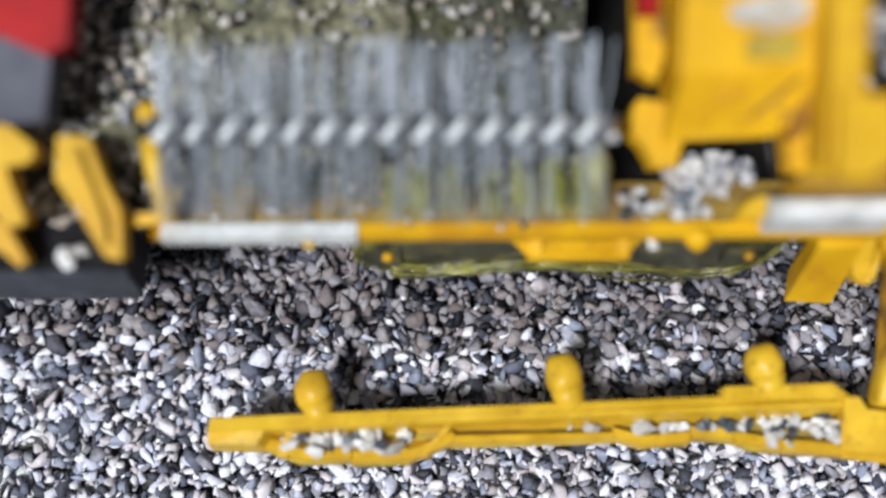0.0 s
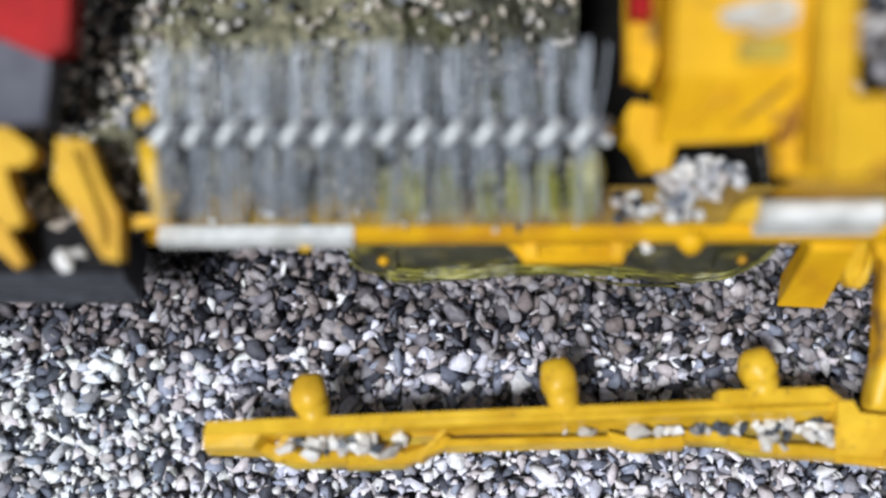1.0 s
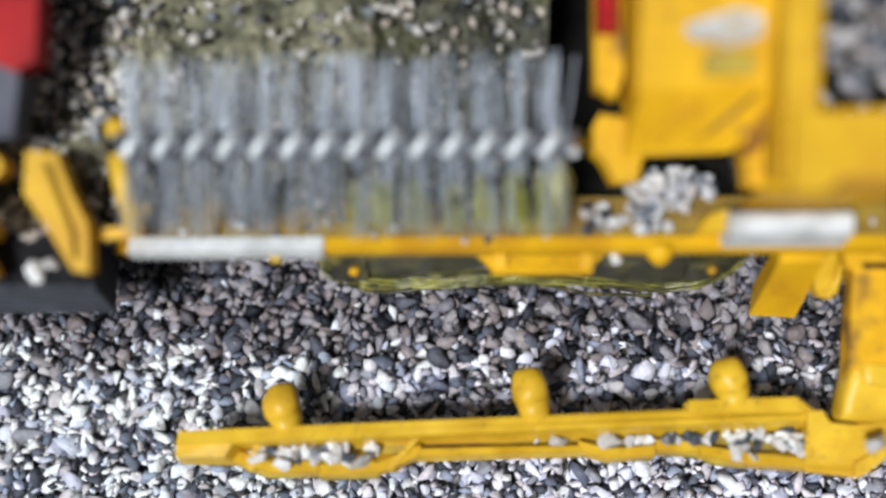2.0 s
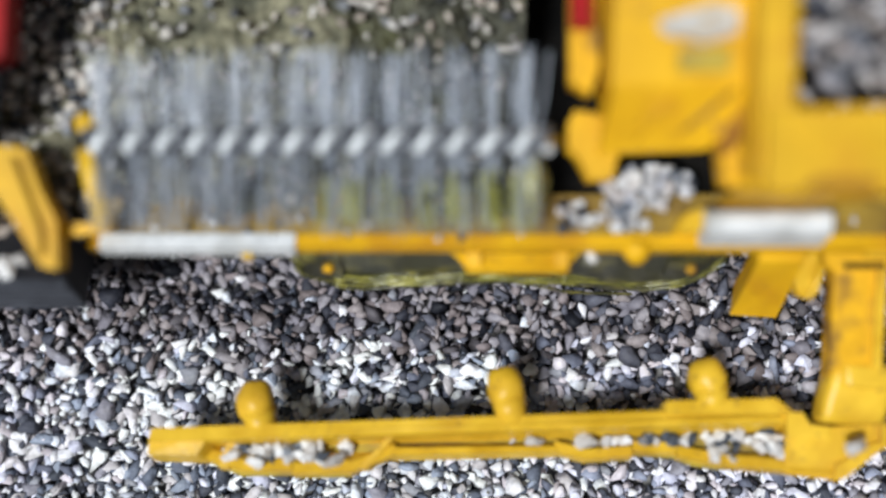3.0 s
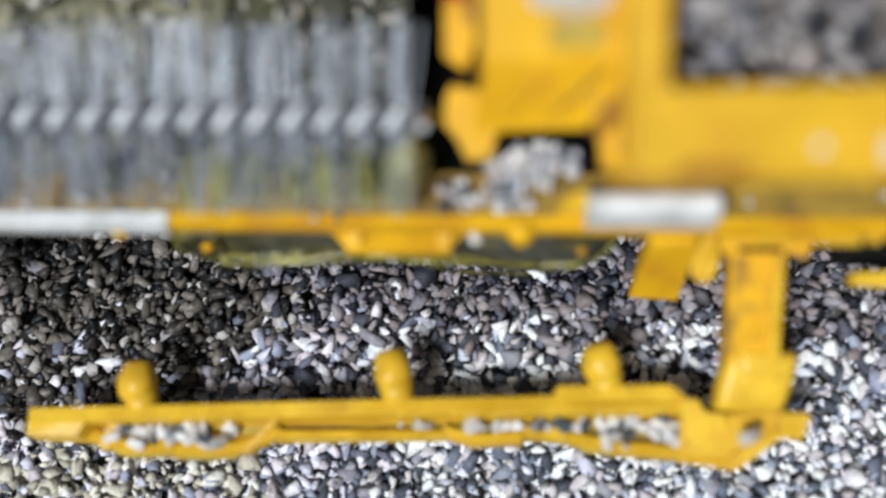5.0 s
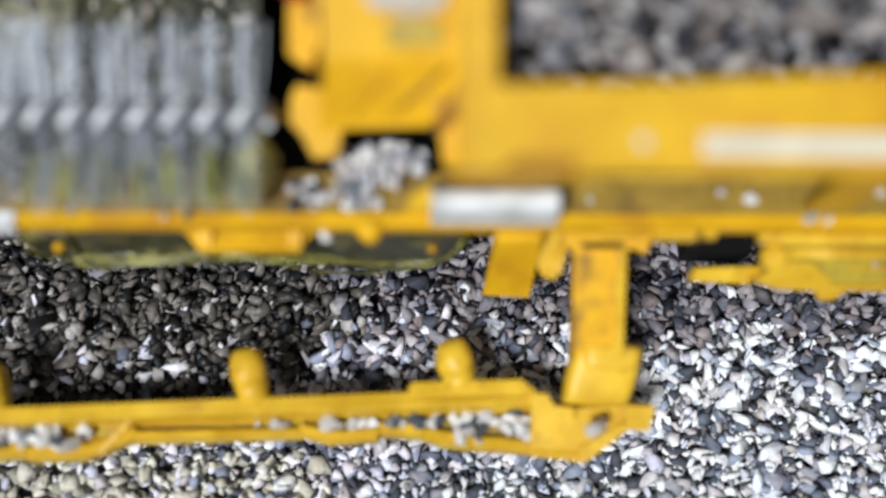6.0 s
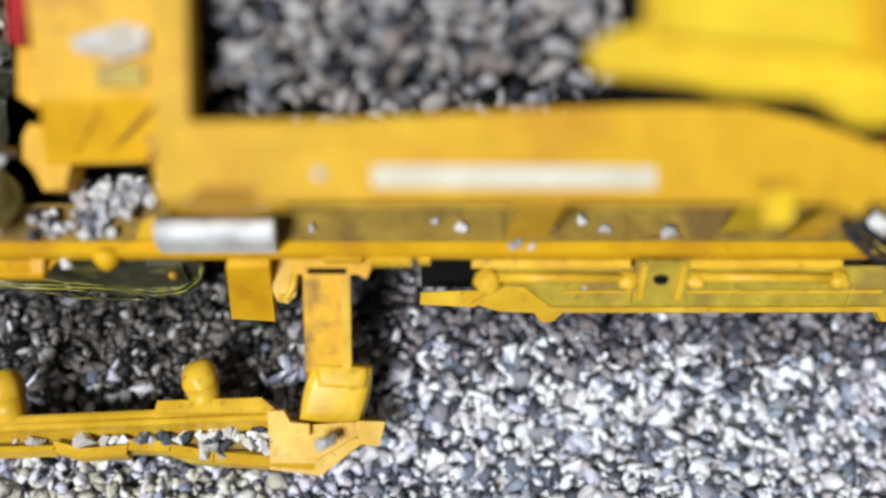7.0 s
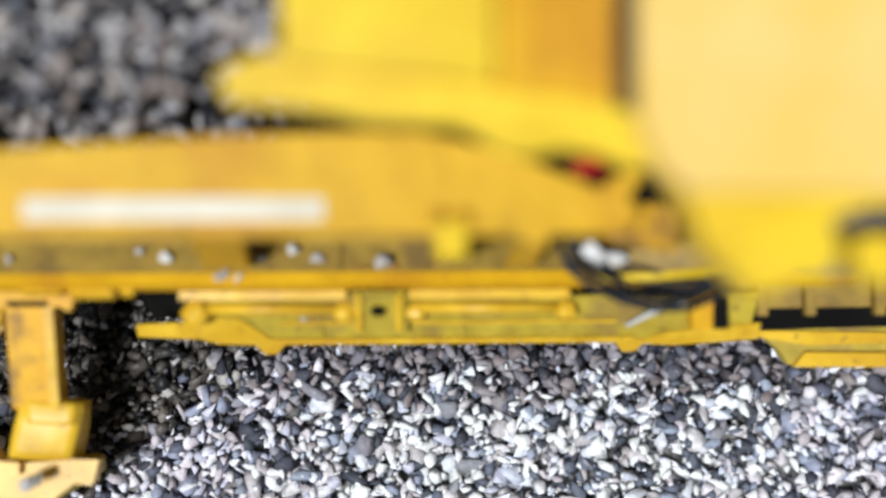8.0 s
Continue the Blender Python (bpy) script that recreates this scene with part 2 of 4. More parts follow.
def part(name, bm, mat, parent=None, label=""):
    for v in bm.verts:
        v.co = (v.co.x * MM, v.co.y * MM, v.co.z * MM)
    me = bpy.data.meshes.new(name)
    bm.to_mesh(me)
    bm.free()
    me.materials.append(mat)
    ob = new(name, me)
    ob.parent = parent
    return tagged(ob, label)


def shard(seed):
    """A broken stone: the hull of a few random points."""
    rng = np.random.default_rng(seed)
    bm = bmesh.new()
    for p in rng.normal(size=(10, 3)):
        bm.verts.new(Vector(p).normalized() * rng.uniform(0.78, 1.12))
    out = bmesh.ops.convex_hull(bm, input=bm.verts)
    bmesh.ops.delete(bm, geom=[g for g in out["geom_interior"] if isinstance(g, bmesh.types.BMVert)], context="VERTS")
    bmesh.ops.recalc_face_normals(bm, faces=bm.faces)
    bm.verts.index_update()
    v, f = np.array([q.co[:] for q in bm.verts]), np.array([[q.index for q in g.verts] for g in bm.faces])
    bm.free()
    return v, f


SHARDS = [shard(k) for k in range(24)]


def grains(name, centres, sizes, mat, rng, soft=True):
    """Many broken stones in one mesh: flat or long, turned at random, each a separate island."""
    centres, sizes = np.asarray(centres), np.asarray(sizes)
    verts, faces, base = [], [], 0
    kind = rng.integers(0, len(SHARDS), len(centres))
    for k, (sv, sf) in enumerate(SHARDS):
        c, r = centres[kind == k], sizes[kind == k]
        n = len(c)
        if not n:
            continue
        v = np.repeat(sv[None], n, 0) * np.stack([rng.uniform(0.90, 1.50, n), rng.uniform(0.66, 1.05, n), rng.uniform(0.42, 0.80, n)], 1)[:, None, :]
        lean = rng.normal(0, 0.45, (n, 2))
        spin = rng.uniform(0, math.tau, n)
        for axes, ang in (((0, 2), lean[:, 0]), ((1, 2), lean[:, 1]), ((0, 1), spin)):
            a, b = v[:, :, axes[0]].copy(), v[:, :, axes[1]].copy()
            co, si = np.cos(ang)[:, None], np.sin(ang)[:, None]
            v[:, :, axes[0]], v[:, :, axes[1]] = a * co - b * si, a * si + b * co
        v = v * r[:, None, None] + c[:, None, :]
        verts.append(v.reshape(-1, 3))
        faces.append((sf[None] + (np.arange(n) * len(sv))[:, None, None] + base).reshape(-1, 3))
        base += n * len(sv)
    v, f = (np.concatenate(verts) * MM).astype(np.float32), np.concatenate(faces).astype(np.int32)
    me = bpy.data.meshes.new(name)
    me.vertices.add(len(v))
    me.vertices.foreach_set("co", v.ravel())
    me.loops.add(f.size)
    me.loops.foreach_set("vertex_index", f.ravel())
    me.polygons.add(len(f))
    me.polygons.foreach_set("loop_start", np.arange(0, f.size, 3, dtype=np.int32))
    me.polygons.foreach_set("loop_total", np.full(len(f), 3, dtype=np.int32))
    me.polygons.foreach_set("use_smooth", np.full(len(f), soft, dtype=bool))
    me.update()
    me.materials.append(mat)
    return new(name, me)


# ---- ballast ----
def bank(y):
    """The ballast shoulder: it rises from the open ground towards the sleepers."""
    return 0.2126 * (np.clip(y, -16.0, 8.0) + 1.5)


def bed_height(x, y):
    return bank(y) + 0.35 * np.sin(y * 0.55 + 0.4 * np.sin(x * 0.07)) + 0.25 * np.sin(x * 0.31 + y * 0.2) * np.sin(y * 0.8 - x * 0.11)


def ballast():
    rng = np.random.default_rng(4)
    bm = bmesh.new()
    rows = [[bm.verts.new((x, y, float(bank(y)) - 1.0)) for x in (-1500, -200, 100, 1500)] for y in (-1500, -16, -4, 8, 60, 1500)]
    for a, b in zip(rows, rows[1:]):
        for k in range(3):
            bm.faces.new((a[k], a[k + 1], b[k + 1], b[k]))
    tagged(part("ground", bm, EARTH), "dark bed under the loose grey ballast", "ground", kind="structure")
    step = 0.42
    xs, ys = np.meshgrid(np.arange(-130, 32, step), np.arange(-14, 10, step))
    x = xs.ravel() + rng.uniform(-0.3, 0.3, xs.size)
    y = ys.ravel() + rng.uniform(-0.3, 0.3, xs.size)
    size = np.clip(rng.lognormal(math.log(0.41), 0.30, x.size), 0.2, 0.8)
    z = bed_height(x, y) + rng.uniform(-0.4, 0.2, x.size)
    n = x.size // 2
    x, y = np.concatenate([x, x[:n * 2:2] + 0.25]), np.concatenate([y, y[:n * 2:2] + 0.2])
    z, size = np.concatenate([z, z[:n * 2:2] - 0.4]), np.concatenate([size, np.full(n, 0.42)])
    edge = -75.5 + 2.2 * np.sin(y * 0.6) + 0.35 * y + rng.normal(0, 0.9, x.size)
    oily = (x < edge) & (y > -3.0 + rng.normal(0, 0.7, x.size)) & (rng.random(x.size) < 0.9)
    dusty = (x < -74.5 + rng.normal(0, 1.5, x.size)) & (y < -4.2 + rng.normal(0, 0.4, x.size)) & (rng.random(x.size) < 0.7)
    # Darkened stones get denser towards the machine, imitating its shade.
    shaded = ~oily & ~dusty & (rng.random(x.size) < np.clip((y - 0.1) / 3.2, 0, 0.93))
    washed = ~oily & ~dusty & ~shaded & (np.abs(x + 55 + rng.normal(0, 3, x.size)) < 14) & (rng.random(x.size) < 0.85)
    for name, pick, mat, label in (("ballast", ~oily & ~dusty & ~shaded & ~washed, STONES, "loose crushed grey, white and black stone ballast"),
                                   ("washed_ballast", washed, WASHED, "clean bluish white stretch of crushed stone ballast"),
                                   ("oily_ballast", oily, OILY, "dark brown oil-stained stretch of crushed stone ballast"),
                                   ("shaded_ballast", shaded, SHADED_STONES, "crushed stone ballast coloured darker for the machine's shade"),
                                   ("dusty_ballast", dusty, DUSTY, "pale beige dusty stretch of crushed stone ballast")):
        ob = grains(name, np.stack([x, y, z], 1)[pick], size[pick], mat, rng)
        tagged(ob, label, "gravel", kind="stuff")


ballast()

# ---- the machine ----
machine = new("track_machine")
tagged(machine, "yellow scale-model track maintenance machine, dusty and weathered", "rail vehicle")
riders, stones = [], []         # what travels with the machine


def up(bm, dz=LIFT):
    for v in bm.verts:
        v.co.z += dz
    return bm


def mpart(name, bm, mat, parent=machine, label=""):
    return part(name, up(bm), mat, parent, label)


def tilt(u, v, w):
    """A place in the tilted plane of the machine's flank: along, up the flank, out of it."""
    return (u, v * 0.92718 - w * 0.37461, v * 0.37461 + w * 0.92718)


def slab(points, w0, w1, bevel=0.0):
    """An outline in the tilted plane, given thickness."""
    bm = prism(points, "z", w0, w1, bevel)
    for v in bm.verts:
        v.co = tilt(*v.co)
    return bm


def thex(corners, bevel=0.0):
    return hexa([tilt(*c) for c in corners], bevel)


def side_tray():
    tray = mpart("side_tray", prism([(-27.5, -3.3), (-27.5, -4.5), (-24.9, -4.6), (-23.2, -5.25), (-20.6, -5.2), (-20.5, -5.35), (-17.6, -5.25), (-16.6, -4.5), (-15.2, -4.3),
                                     (-7.3, -4.1), (-6.0, -4.45), (-3.6, -4.35), (-3.4, -4.1), (-1.4, -4.2), (-0.4, -4.6), (0.9, -4.75), (3.0, -4.85), (6.4, -5.2), (9.7, -2.9), (9.5, -2.2), (3.9, -2.2), (3.6, -1.7)],
                                    "z", -2.1, -1.6, 0.08), YELLOW_DIRTY, label="long yellow tray with stones on it")
    mpart("back_rail", hexa([(-27.55, -4.0, -1.7), (3.9, -3.0, -1.7), (3.8, -1.95, -1.7), (-27.55, -3.25, -1.7),
                             (-27.55, -3.95, 0.0), (3.9, -2.75, 0.0), (3.8, -1.95, 0.0), (-27.55, -3.25, 0.0)], 0.12), YELLOW, tray)
    for f, z in ((0.12, 0.02), (0.62, 0.04)):
        a, e = (-27.4, -3.35 - 0.6 * f, z - 0.12), (3.7, -1.95 - 0.8 * f, z - 0.02)
        mpart("rail_bead", tube([a, e], 0.07, 6), YELLOW, tray)
    mpart("end_block", hexa([(-27.65, -4.55, -1.8), (-24.6, -4.65, -1.8), (-24.0, -3.4, -1.8), (-27.65, -3.6, -1.8),
                             (-27.65, -4.5, -0.3), (-25.2, -4.5, -0.35), (-24.6, -3.4, -0.1), (-27.65, -3.6, -0.2)], 0.12), YELLOW, tray)
    flaps = [(-25.1, -23.0, -4.5, -5.15), (-23.0, -20.55, -5.15, -5.1), (-20.5, -17.7, -5.3, -5.15), (-17.7, -15.4, -5.25, -4.3),
             (-7.4, -5.9, -4.1, -4.5), (-5.9, -3.55, -4.5, -4.3), (-3.5, -1.35, -4.05, -4.15), (-1.3, 0.95, -4.3, -4.7), (1.0, 6.4, -4.75, -5.15)]
    for x0, x1, y0, y1 in flaps:
        mpart("flap", hexa([(x0, y0, -1.95), (x1, y1, -1.95), (x1, -3.9, -1.75), (x0, -3.9, -1.75),
                            (x0, y0, -1.0), (x1, y1, -1.0), (x1, y1 + 0.55, -1.05), (x0, y0 + 0.55, -1.05)], 0.14), YELLOW, tray)
    for x0, x1 in ((-24.2, -23.4), (-17.2, -15.2)):
        mpart("pocket_wall", hexa([(x0, -5.0, -1.8), (x0 + 0.6, -5.0, -1.8), (x1 + 0.4, -3.0, -1.8), (x1 - 0.3, -3.0, -1.8), (x0, -5.0, -1.0), (x0 + 0.4, -5.0, -1.05), (x1 + 0.2, -3.0, -0.6), (x1 - 0.2, -3.0, -0.6)], 0.12), YELLOW, tray)
    mpart("front_face", hexa([(-15.6, -4.45, -1.9), (-7.3, -4.2, -1.9), (-7.3, -3.7, -1.9), (-15.6, -3.8, -1.9),
                              (-15.6, -4.35, -0.9), (-7.3, -4.1, -0.9), (-7.3, -3.8, -1.0), (-15.6, -3.95, -1.0)], 0.1), YELLOW, tray)
    mpart("raised_plate", hexa([(-2.1, -2.55, -0.3), (4.3, -2.5, -0.3), (3.8, -1.75, -0.3), (-2.1, -1.85, -0.3),
                                (-2.0, -2.45, 0.3), (4.35, -2.4, 0.25), (3.45, -1.65, 0.35), (-1.9, -1.8, 0.3)], 0.1), YELLOW, tray)
    for i, (x, y, z) in enumerate(((-22.4, -1.8, -0.3), (-9.85, -1.1, 0.0), (0.22, -0.6, 0.1))):
        head = ball((0, 0, 0), (1.03, 1.16, 1.0), 0.14, i)
        for v in head.verts:                    # a moulding flat on one side and a dent on top
            v.co.x = min(v.co.x, 0.86 - 0.25 * v.co.y)
            v.co.y = min(v.co.y, 0.98 + 0.1 * v.co.x)
            v.co += Vector((x, y, z))
        stem = tube([(x + 0.3, y - 1.6, z - 0.8), (x + 0.22, y - 1.0, z - 0.35), (x + 0.1, y - 0.4, z)], [0.78, 0.82, 0.9], 14)
        mpart("knob", merge(head, stem), YELLOW, tray, "rounded yellow knob on a short stem")


def arm():
    a = mpart("support_arm", hexa([(5.8, -0.6, 0.1), (8.15, -0.6, 0.1), (8.1, 4.35, 3.2), (5.75, 4.35, 3.2),
                                   (5.8, -0.6, 1.6), (8.15, -0.6, 1.6), (8.1, 4.35, 4.6), (5.75, 4.35, 4.6)], 0.15), SCUFFS_AND_SHADE, label="orange-yellow arm with dark rusty scuffs")
    mpart("arm_rim", hexa([(7.75, -0.6, 1.2), (8.2, -0.6, 1.2), (8.15, 4.2, 4.3), (7.7, 4.2, 4.3), (7.75, -0.6, 1.9), (8.2, -0.6, 1.9), (8.15, 4.2, 4.95), (7.7, 4.2, 4.95)], 0.1), YELLOW, a)
    # Solid near-black slab in place of the shade in the slit.
    mpart("arm_slit", slab([(6.05, 5.02), (8.0, 5.02), (8.0, 5.3), (6.05, 5.3)], 2.4, 3.05, 0.03), SHADE, a)
    mpart("elbow", pillow([tilt(*q) for q in ((5.3, -2.75, -0.4), (8.9, -2.9, -0.4), (9.35, 0.35, -0.2), (6.0, 0.55, -0.2), (5.3, -2.6, 1.5), (8.6, -2.7, 1.5), (9.4, 0.25, 1.7), (6.1, 0.5, 1.7))], 0.3), YELLOW, a)
    mpart("elbow_facet", pillow([tilt(*q) for q in ((6.3, -0.9, 1.2), (9.1, -1.0, 1.2), (9.2, 0.35, 1.2), (6.3, 0.5, 1.2), (6.5, -0.7, 2.0), (8.9, -0.8, 2.0), (9.0, 0.2, 1.9), (6.4, 0.4, 1.9))], 0.25), YELLOW, a)
    mpart("end_lip", slab([(8.5, -3.8), (9.6, -3.9), (9.9, -2.65), (8.5, -2.6)], 0.2, 1.25, 0.12), YELLOW, a)
    mpart("elbow_step", slab([(3.85, -2.05), (4.65, -2.05), (5.0, -2.65), (6.0, -2.75), (6.0, -3.35), (3.9, -3.35)], 0.2, 1.3, 0.1), YELLOW, a)
    mpart("tray_end", slab([(3.9, -5.15), (5.8, -5.4), (6.5, -5.5), (9.0, -3.6), (8.5, -2.7), (5.0, -2.9), (3.9, -3.3)], -0.2, 0.85, 0.12), YELLOW, a)
    mpart("tray_rim", slab([(6.2, -5.35), (6.75, -5.3), (8.9, -3.6), (8.3, -3.5), (6.3, -4.7)], 0.7, 1.1, 0.1), YELLOW, a)
    mpart("collar", slab([(5.3, 5.0), (8.6, 5.0), (9.0, 4.75), (9.5, 5.9), (5.1, 5.9)], 2.2, 3.0, 0.1), ORANGE, a)


def sill():
    s = mpart("side_sill", box(-29.8, 47, 4.1, 4.76, 5.2, 5.9, 0.1), ORANGE)
    mpart("step_plate", prism([(-13.1, 4.6), (-12.3, 4.1), (-11.8, 3.5), (-7.0, 3.5), (-6.6, 4.1), (-5.8, 4.6)], "z", 4.5, 4.72, 0.04), ORANGE, s)
    for x in (-11.45, -7.3):
        mpart("bracket_rib", hexa([(x - 0.42, 3.45, 4.5), (x + 0.42, 3.45, 4.5), (x + 0.42, 4.3, 4.5), (x - 0.42, 4.3, 4.5),
                                   (x - 0.3, 3.5, 4.95), (x + 0.3, 3.5, 4.95), (x + 0.35, 4.3, 5.3), (x - 0.35, 4.3, 5.3)], 0.1), ORANGE, s)
    mpart("bracket_foot", box(-11.8, -7.0, 3.3, 3.62, 4.5, 4.92, 0.1), ORANGE, s)
    mpart("nub", tube([(-3.8, 4.5, 5.5), (-3.8, 4.0, 5.3), (-3.8, 3.75, 5.15), (-3.8, 3.55, 5.05)], [0.8, 0.66, 0.45, 0.15], 12), ORANGE, s)
    mpart("clip", box(-22.5, -22.0, 3.8, 4.15, 5.0, 5.4, 0.1), YELLOW, s)
    for x0, x1, y in ((9.2, 11.3, 3.75), (11.6, 12.2, 3.85), (6.9, 8.8, 3.95)):
        mpart("clip", box(x0, x1, y, 4.2, 5.0, 5.5, 0.1), YELLOW, s)
    mpart("tread_plate", box(-29.2, -19.9, 3.95, 4.74, 5.15, 6.02, 0.12), SILVER, label="scratched silver tread plate")
    arc = [math.pi * k / 10 for k in range(11)]
    mpart("roller", prism([(4.7 + 0.62 * math.cos(a), 7.3 + 0.75 * math.sin(a)) for a in arc] + [(4.15, 5.85), (5.3, 5.85)], "x", -1.0, 4.65, 0.1), SILVER, label="silver half-round step")
    mpart("step_cheek", pillow([tilt(*q) for q in ((-2.4, 6.6, 3.6), (-0.9, 6.6, 3.6), (-0.9, 7.7, 4.0), (-1.9, 7.6, 4.0), (-2.2, 6.7, 4.4), (-0.9, 6.7, 4.6), (-0.9, 7.9, 5.4), (-1.7, 7.6, 5.0))], 0.3), YELLOW)
    foot = mpart("hanging_foot", hexa([(1.6, 2.75, 0.1), (3.95, 2.6, 0.1), (4.1, 4.3, 0.4), (1.9, 4.3, 0.4), (2.0, 3.8, 4.9), (4.15, 3.8, 4.9), (4.15, 4.9, 5.15), (2.1, 4.9, 5.15)], 0.75), ORANGE, label="orange-yellow rounded hanging footrest")
    mpart("foot_clip", slab([(3.9, 5.8), (4.15, 4.1), (4.4, 3.6), (4.9, 3.5), (5.3, 3.9), (5.5, 5.8)], 0.6, 1.7, 0.35), YELLOW, foot)
    mpart("clip_rim", tube([tilt(5.4, 5.7, 2.0), tilt(5.2, 4.4, 1.8), tilt(4.9, 3.8, 1.7), tilt(4.5, 3.8, 1.6)], 0.2, 8), YELLOW, foot)


def bogie():
    us = [-20.3, -19.9, -19.0, -18.0, -16.5, -14.5, -12.0, -9.5, -7.5, -5.5, -4.0, -2.6, -1.0, 0.2, 0.6]
    zs = [2.8, 1.7, 1.1, 0.85, 0.8, 1.0, 1.6, 1.45, 0.9, 0.0, -0.5, -0.55, 0.0, 1.5, 3.2]
    pts = [(-20.3, 4.9)]
    for k in range(81):
        u = -20.3 + 20.9 * k / 80
        pts.append((u, float(np.interp(u, us, zs)) + 0.14 * math.sin(k * 0.9) + 0.1 * math.sin(k * 2.1)))
    pts.append((0.6, 4.9))
    b = mpart("bogie_frame", prism(pts, "y", 4.25, 4.9, 0.0), OLIVE, label="dark olive bogie side frame with yellow scuffed edges")
    rng = random.Random(3)
    for j in range(13):
        lift, out = 0.02 + 0.11 * j, 3.95 + 0.03 * j
        a, e = rng.uniform(0, 6), rng.uniform(0.1, 0.22)
        k0 = rng.choice((0, 2, 5, 30, 38))
        k1 = min(60, k0 + rng.randint(14, 46))
        path = [(-20.3 + 20.9 * k / 60, out + 0.08 * math.sin(k * 0.4 + a), float(np.interp(-20.3 + 20.9 * k / 60, us, zs)) + lift + e * math.sin(k * 0.27 + a) + rng.uniform(-0.07, 0.07)) for k in range(k0, k1 + 1)]
        mpart("lower_strand", tube(path, rng.uniform(0.035, 0.09), 6), STRAND if j % 4 else OLIVE, b)
    for x in (-18.9, -1.2):
        mpart("axle_box", box(x - 0.9, x + 0.9, 4.0, 4.5, 2.2, 4.5, 0.3), OLIVE, b)
        mpart("axle_end", ball((x + 0.3, 3.92, 3.5), (0.28, 0.22, 0.32), 0.2, x), SCUFFS_AND_SHADE, b, "rusty orange axle end")
    for x in (-17.5, -3.5):
        mpart("wheel", tube([(x, 7.2, 1.6), (x, 9.2, 1.6)], 3.8, 28), SHADE, b, "dark steel wheel")


def chassis():
    # Near-black blocks: the shade under the machine is in their colour.
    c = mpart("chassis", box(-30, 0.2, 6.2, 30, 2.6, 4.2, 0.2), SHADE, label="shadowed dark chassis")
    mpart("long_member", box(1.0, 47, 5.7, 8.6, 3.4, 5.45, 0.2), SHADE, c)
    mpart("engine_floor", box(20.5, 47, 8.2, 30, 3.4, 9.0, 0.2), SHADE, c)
    d = mpart("deck_strip", box(-29.6, 47, 4.72, 6.88, 5.5, 5.8, 0.06), WALKWAY, label="dusty brown-yellow walkway strip")
    for x in (15.6, 21.8, 26.0):
        mpart("deck_rib", box(x, x + 0.3, 4.85, 6.25, 5.76, 5.95, 0.06), WALKWAY, d)


def bed():
    """The load bed: moss and scatter at one end, a darker stretch at the other."""
    for name, x0, x1, mat, label in (("moss_bed", -37.8, -17.5, MOSS, "mossy olive load bed scattered with stones"), ("dark_bed", -17.9, -9.0, DARK_MOSS, "darker stretch of the load bed")):
        bm = bmesh.new()
        bmesh.ops.create_grid(bm, x_segments=70, y_segments=70, size=1)
        for v in bm.verts:
            x, y = (x0 + x1) / 2 + v.co.x * (x1 - x0) / 2, 18.0 + v.co.y * 12.4
            v.co = (x, y, 5.7 + 0.3 * (y - 5.6) + 0.9 * noise.noise(Vector((x * 0.4, y * 0.4, 0))) + 0.4 * noise.noise(Vector((x * 1.5, y * 1.5, 3))) + 0.25 * noise.noise(Vector((x * 3.5, y * 3.5, 7))) - (0.12 if mat is DARK_MOSS else 0))
        mpart(name, bm, mat, label=label)
    rng = np.random.default_rng(11)
    n = 900
    c = np.stack([rng.uniform(-36, -9, n), rng.uniform(6, 27, n), np.zeros(n)], 1)
    c[:, 2] = 6.2 + LIFT + 0.3 * (c[:, 1] - 5.6) + 0.5 * np.sin(c[:, 0]) * np.sin(c[:, 1] * 1.3)
    left = 620
    c2 = np.stack([rng.uniform(-37.5, -29.3, left), rng.uniform(4.7, 18, left), rng.uniform(5.2, 6.2, left) + LIFT], 1)
    c2[:, 2] += 0.36 * np.maximum(c2[:, 1] - 6.0, 0)
    ob = grains("stones_on_bed", np.concatenate([c, c2]), np.concatenate([rng.uniform(0.1, 0.42, n), rng.uniform(0.25, 0.6, left)]), BED_STONES, rng)
    riders.append(tagged(ob, "crushed stones scattered on the mossy bed", "gravel", kind="stuff"))


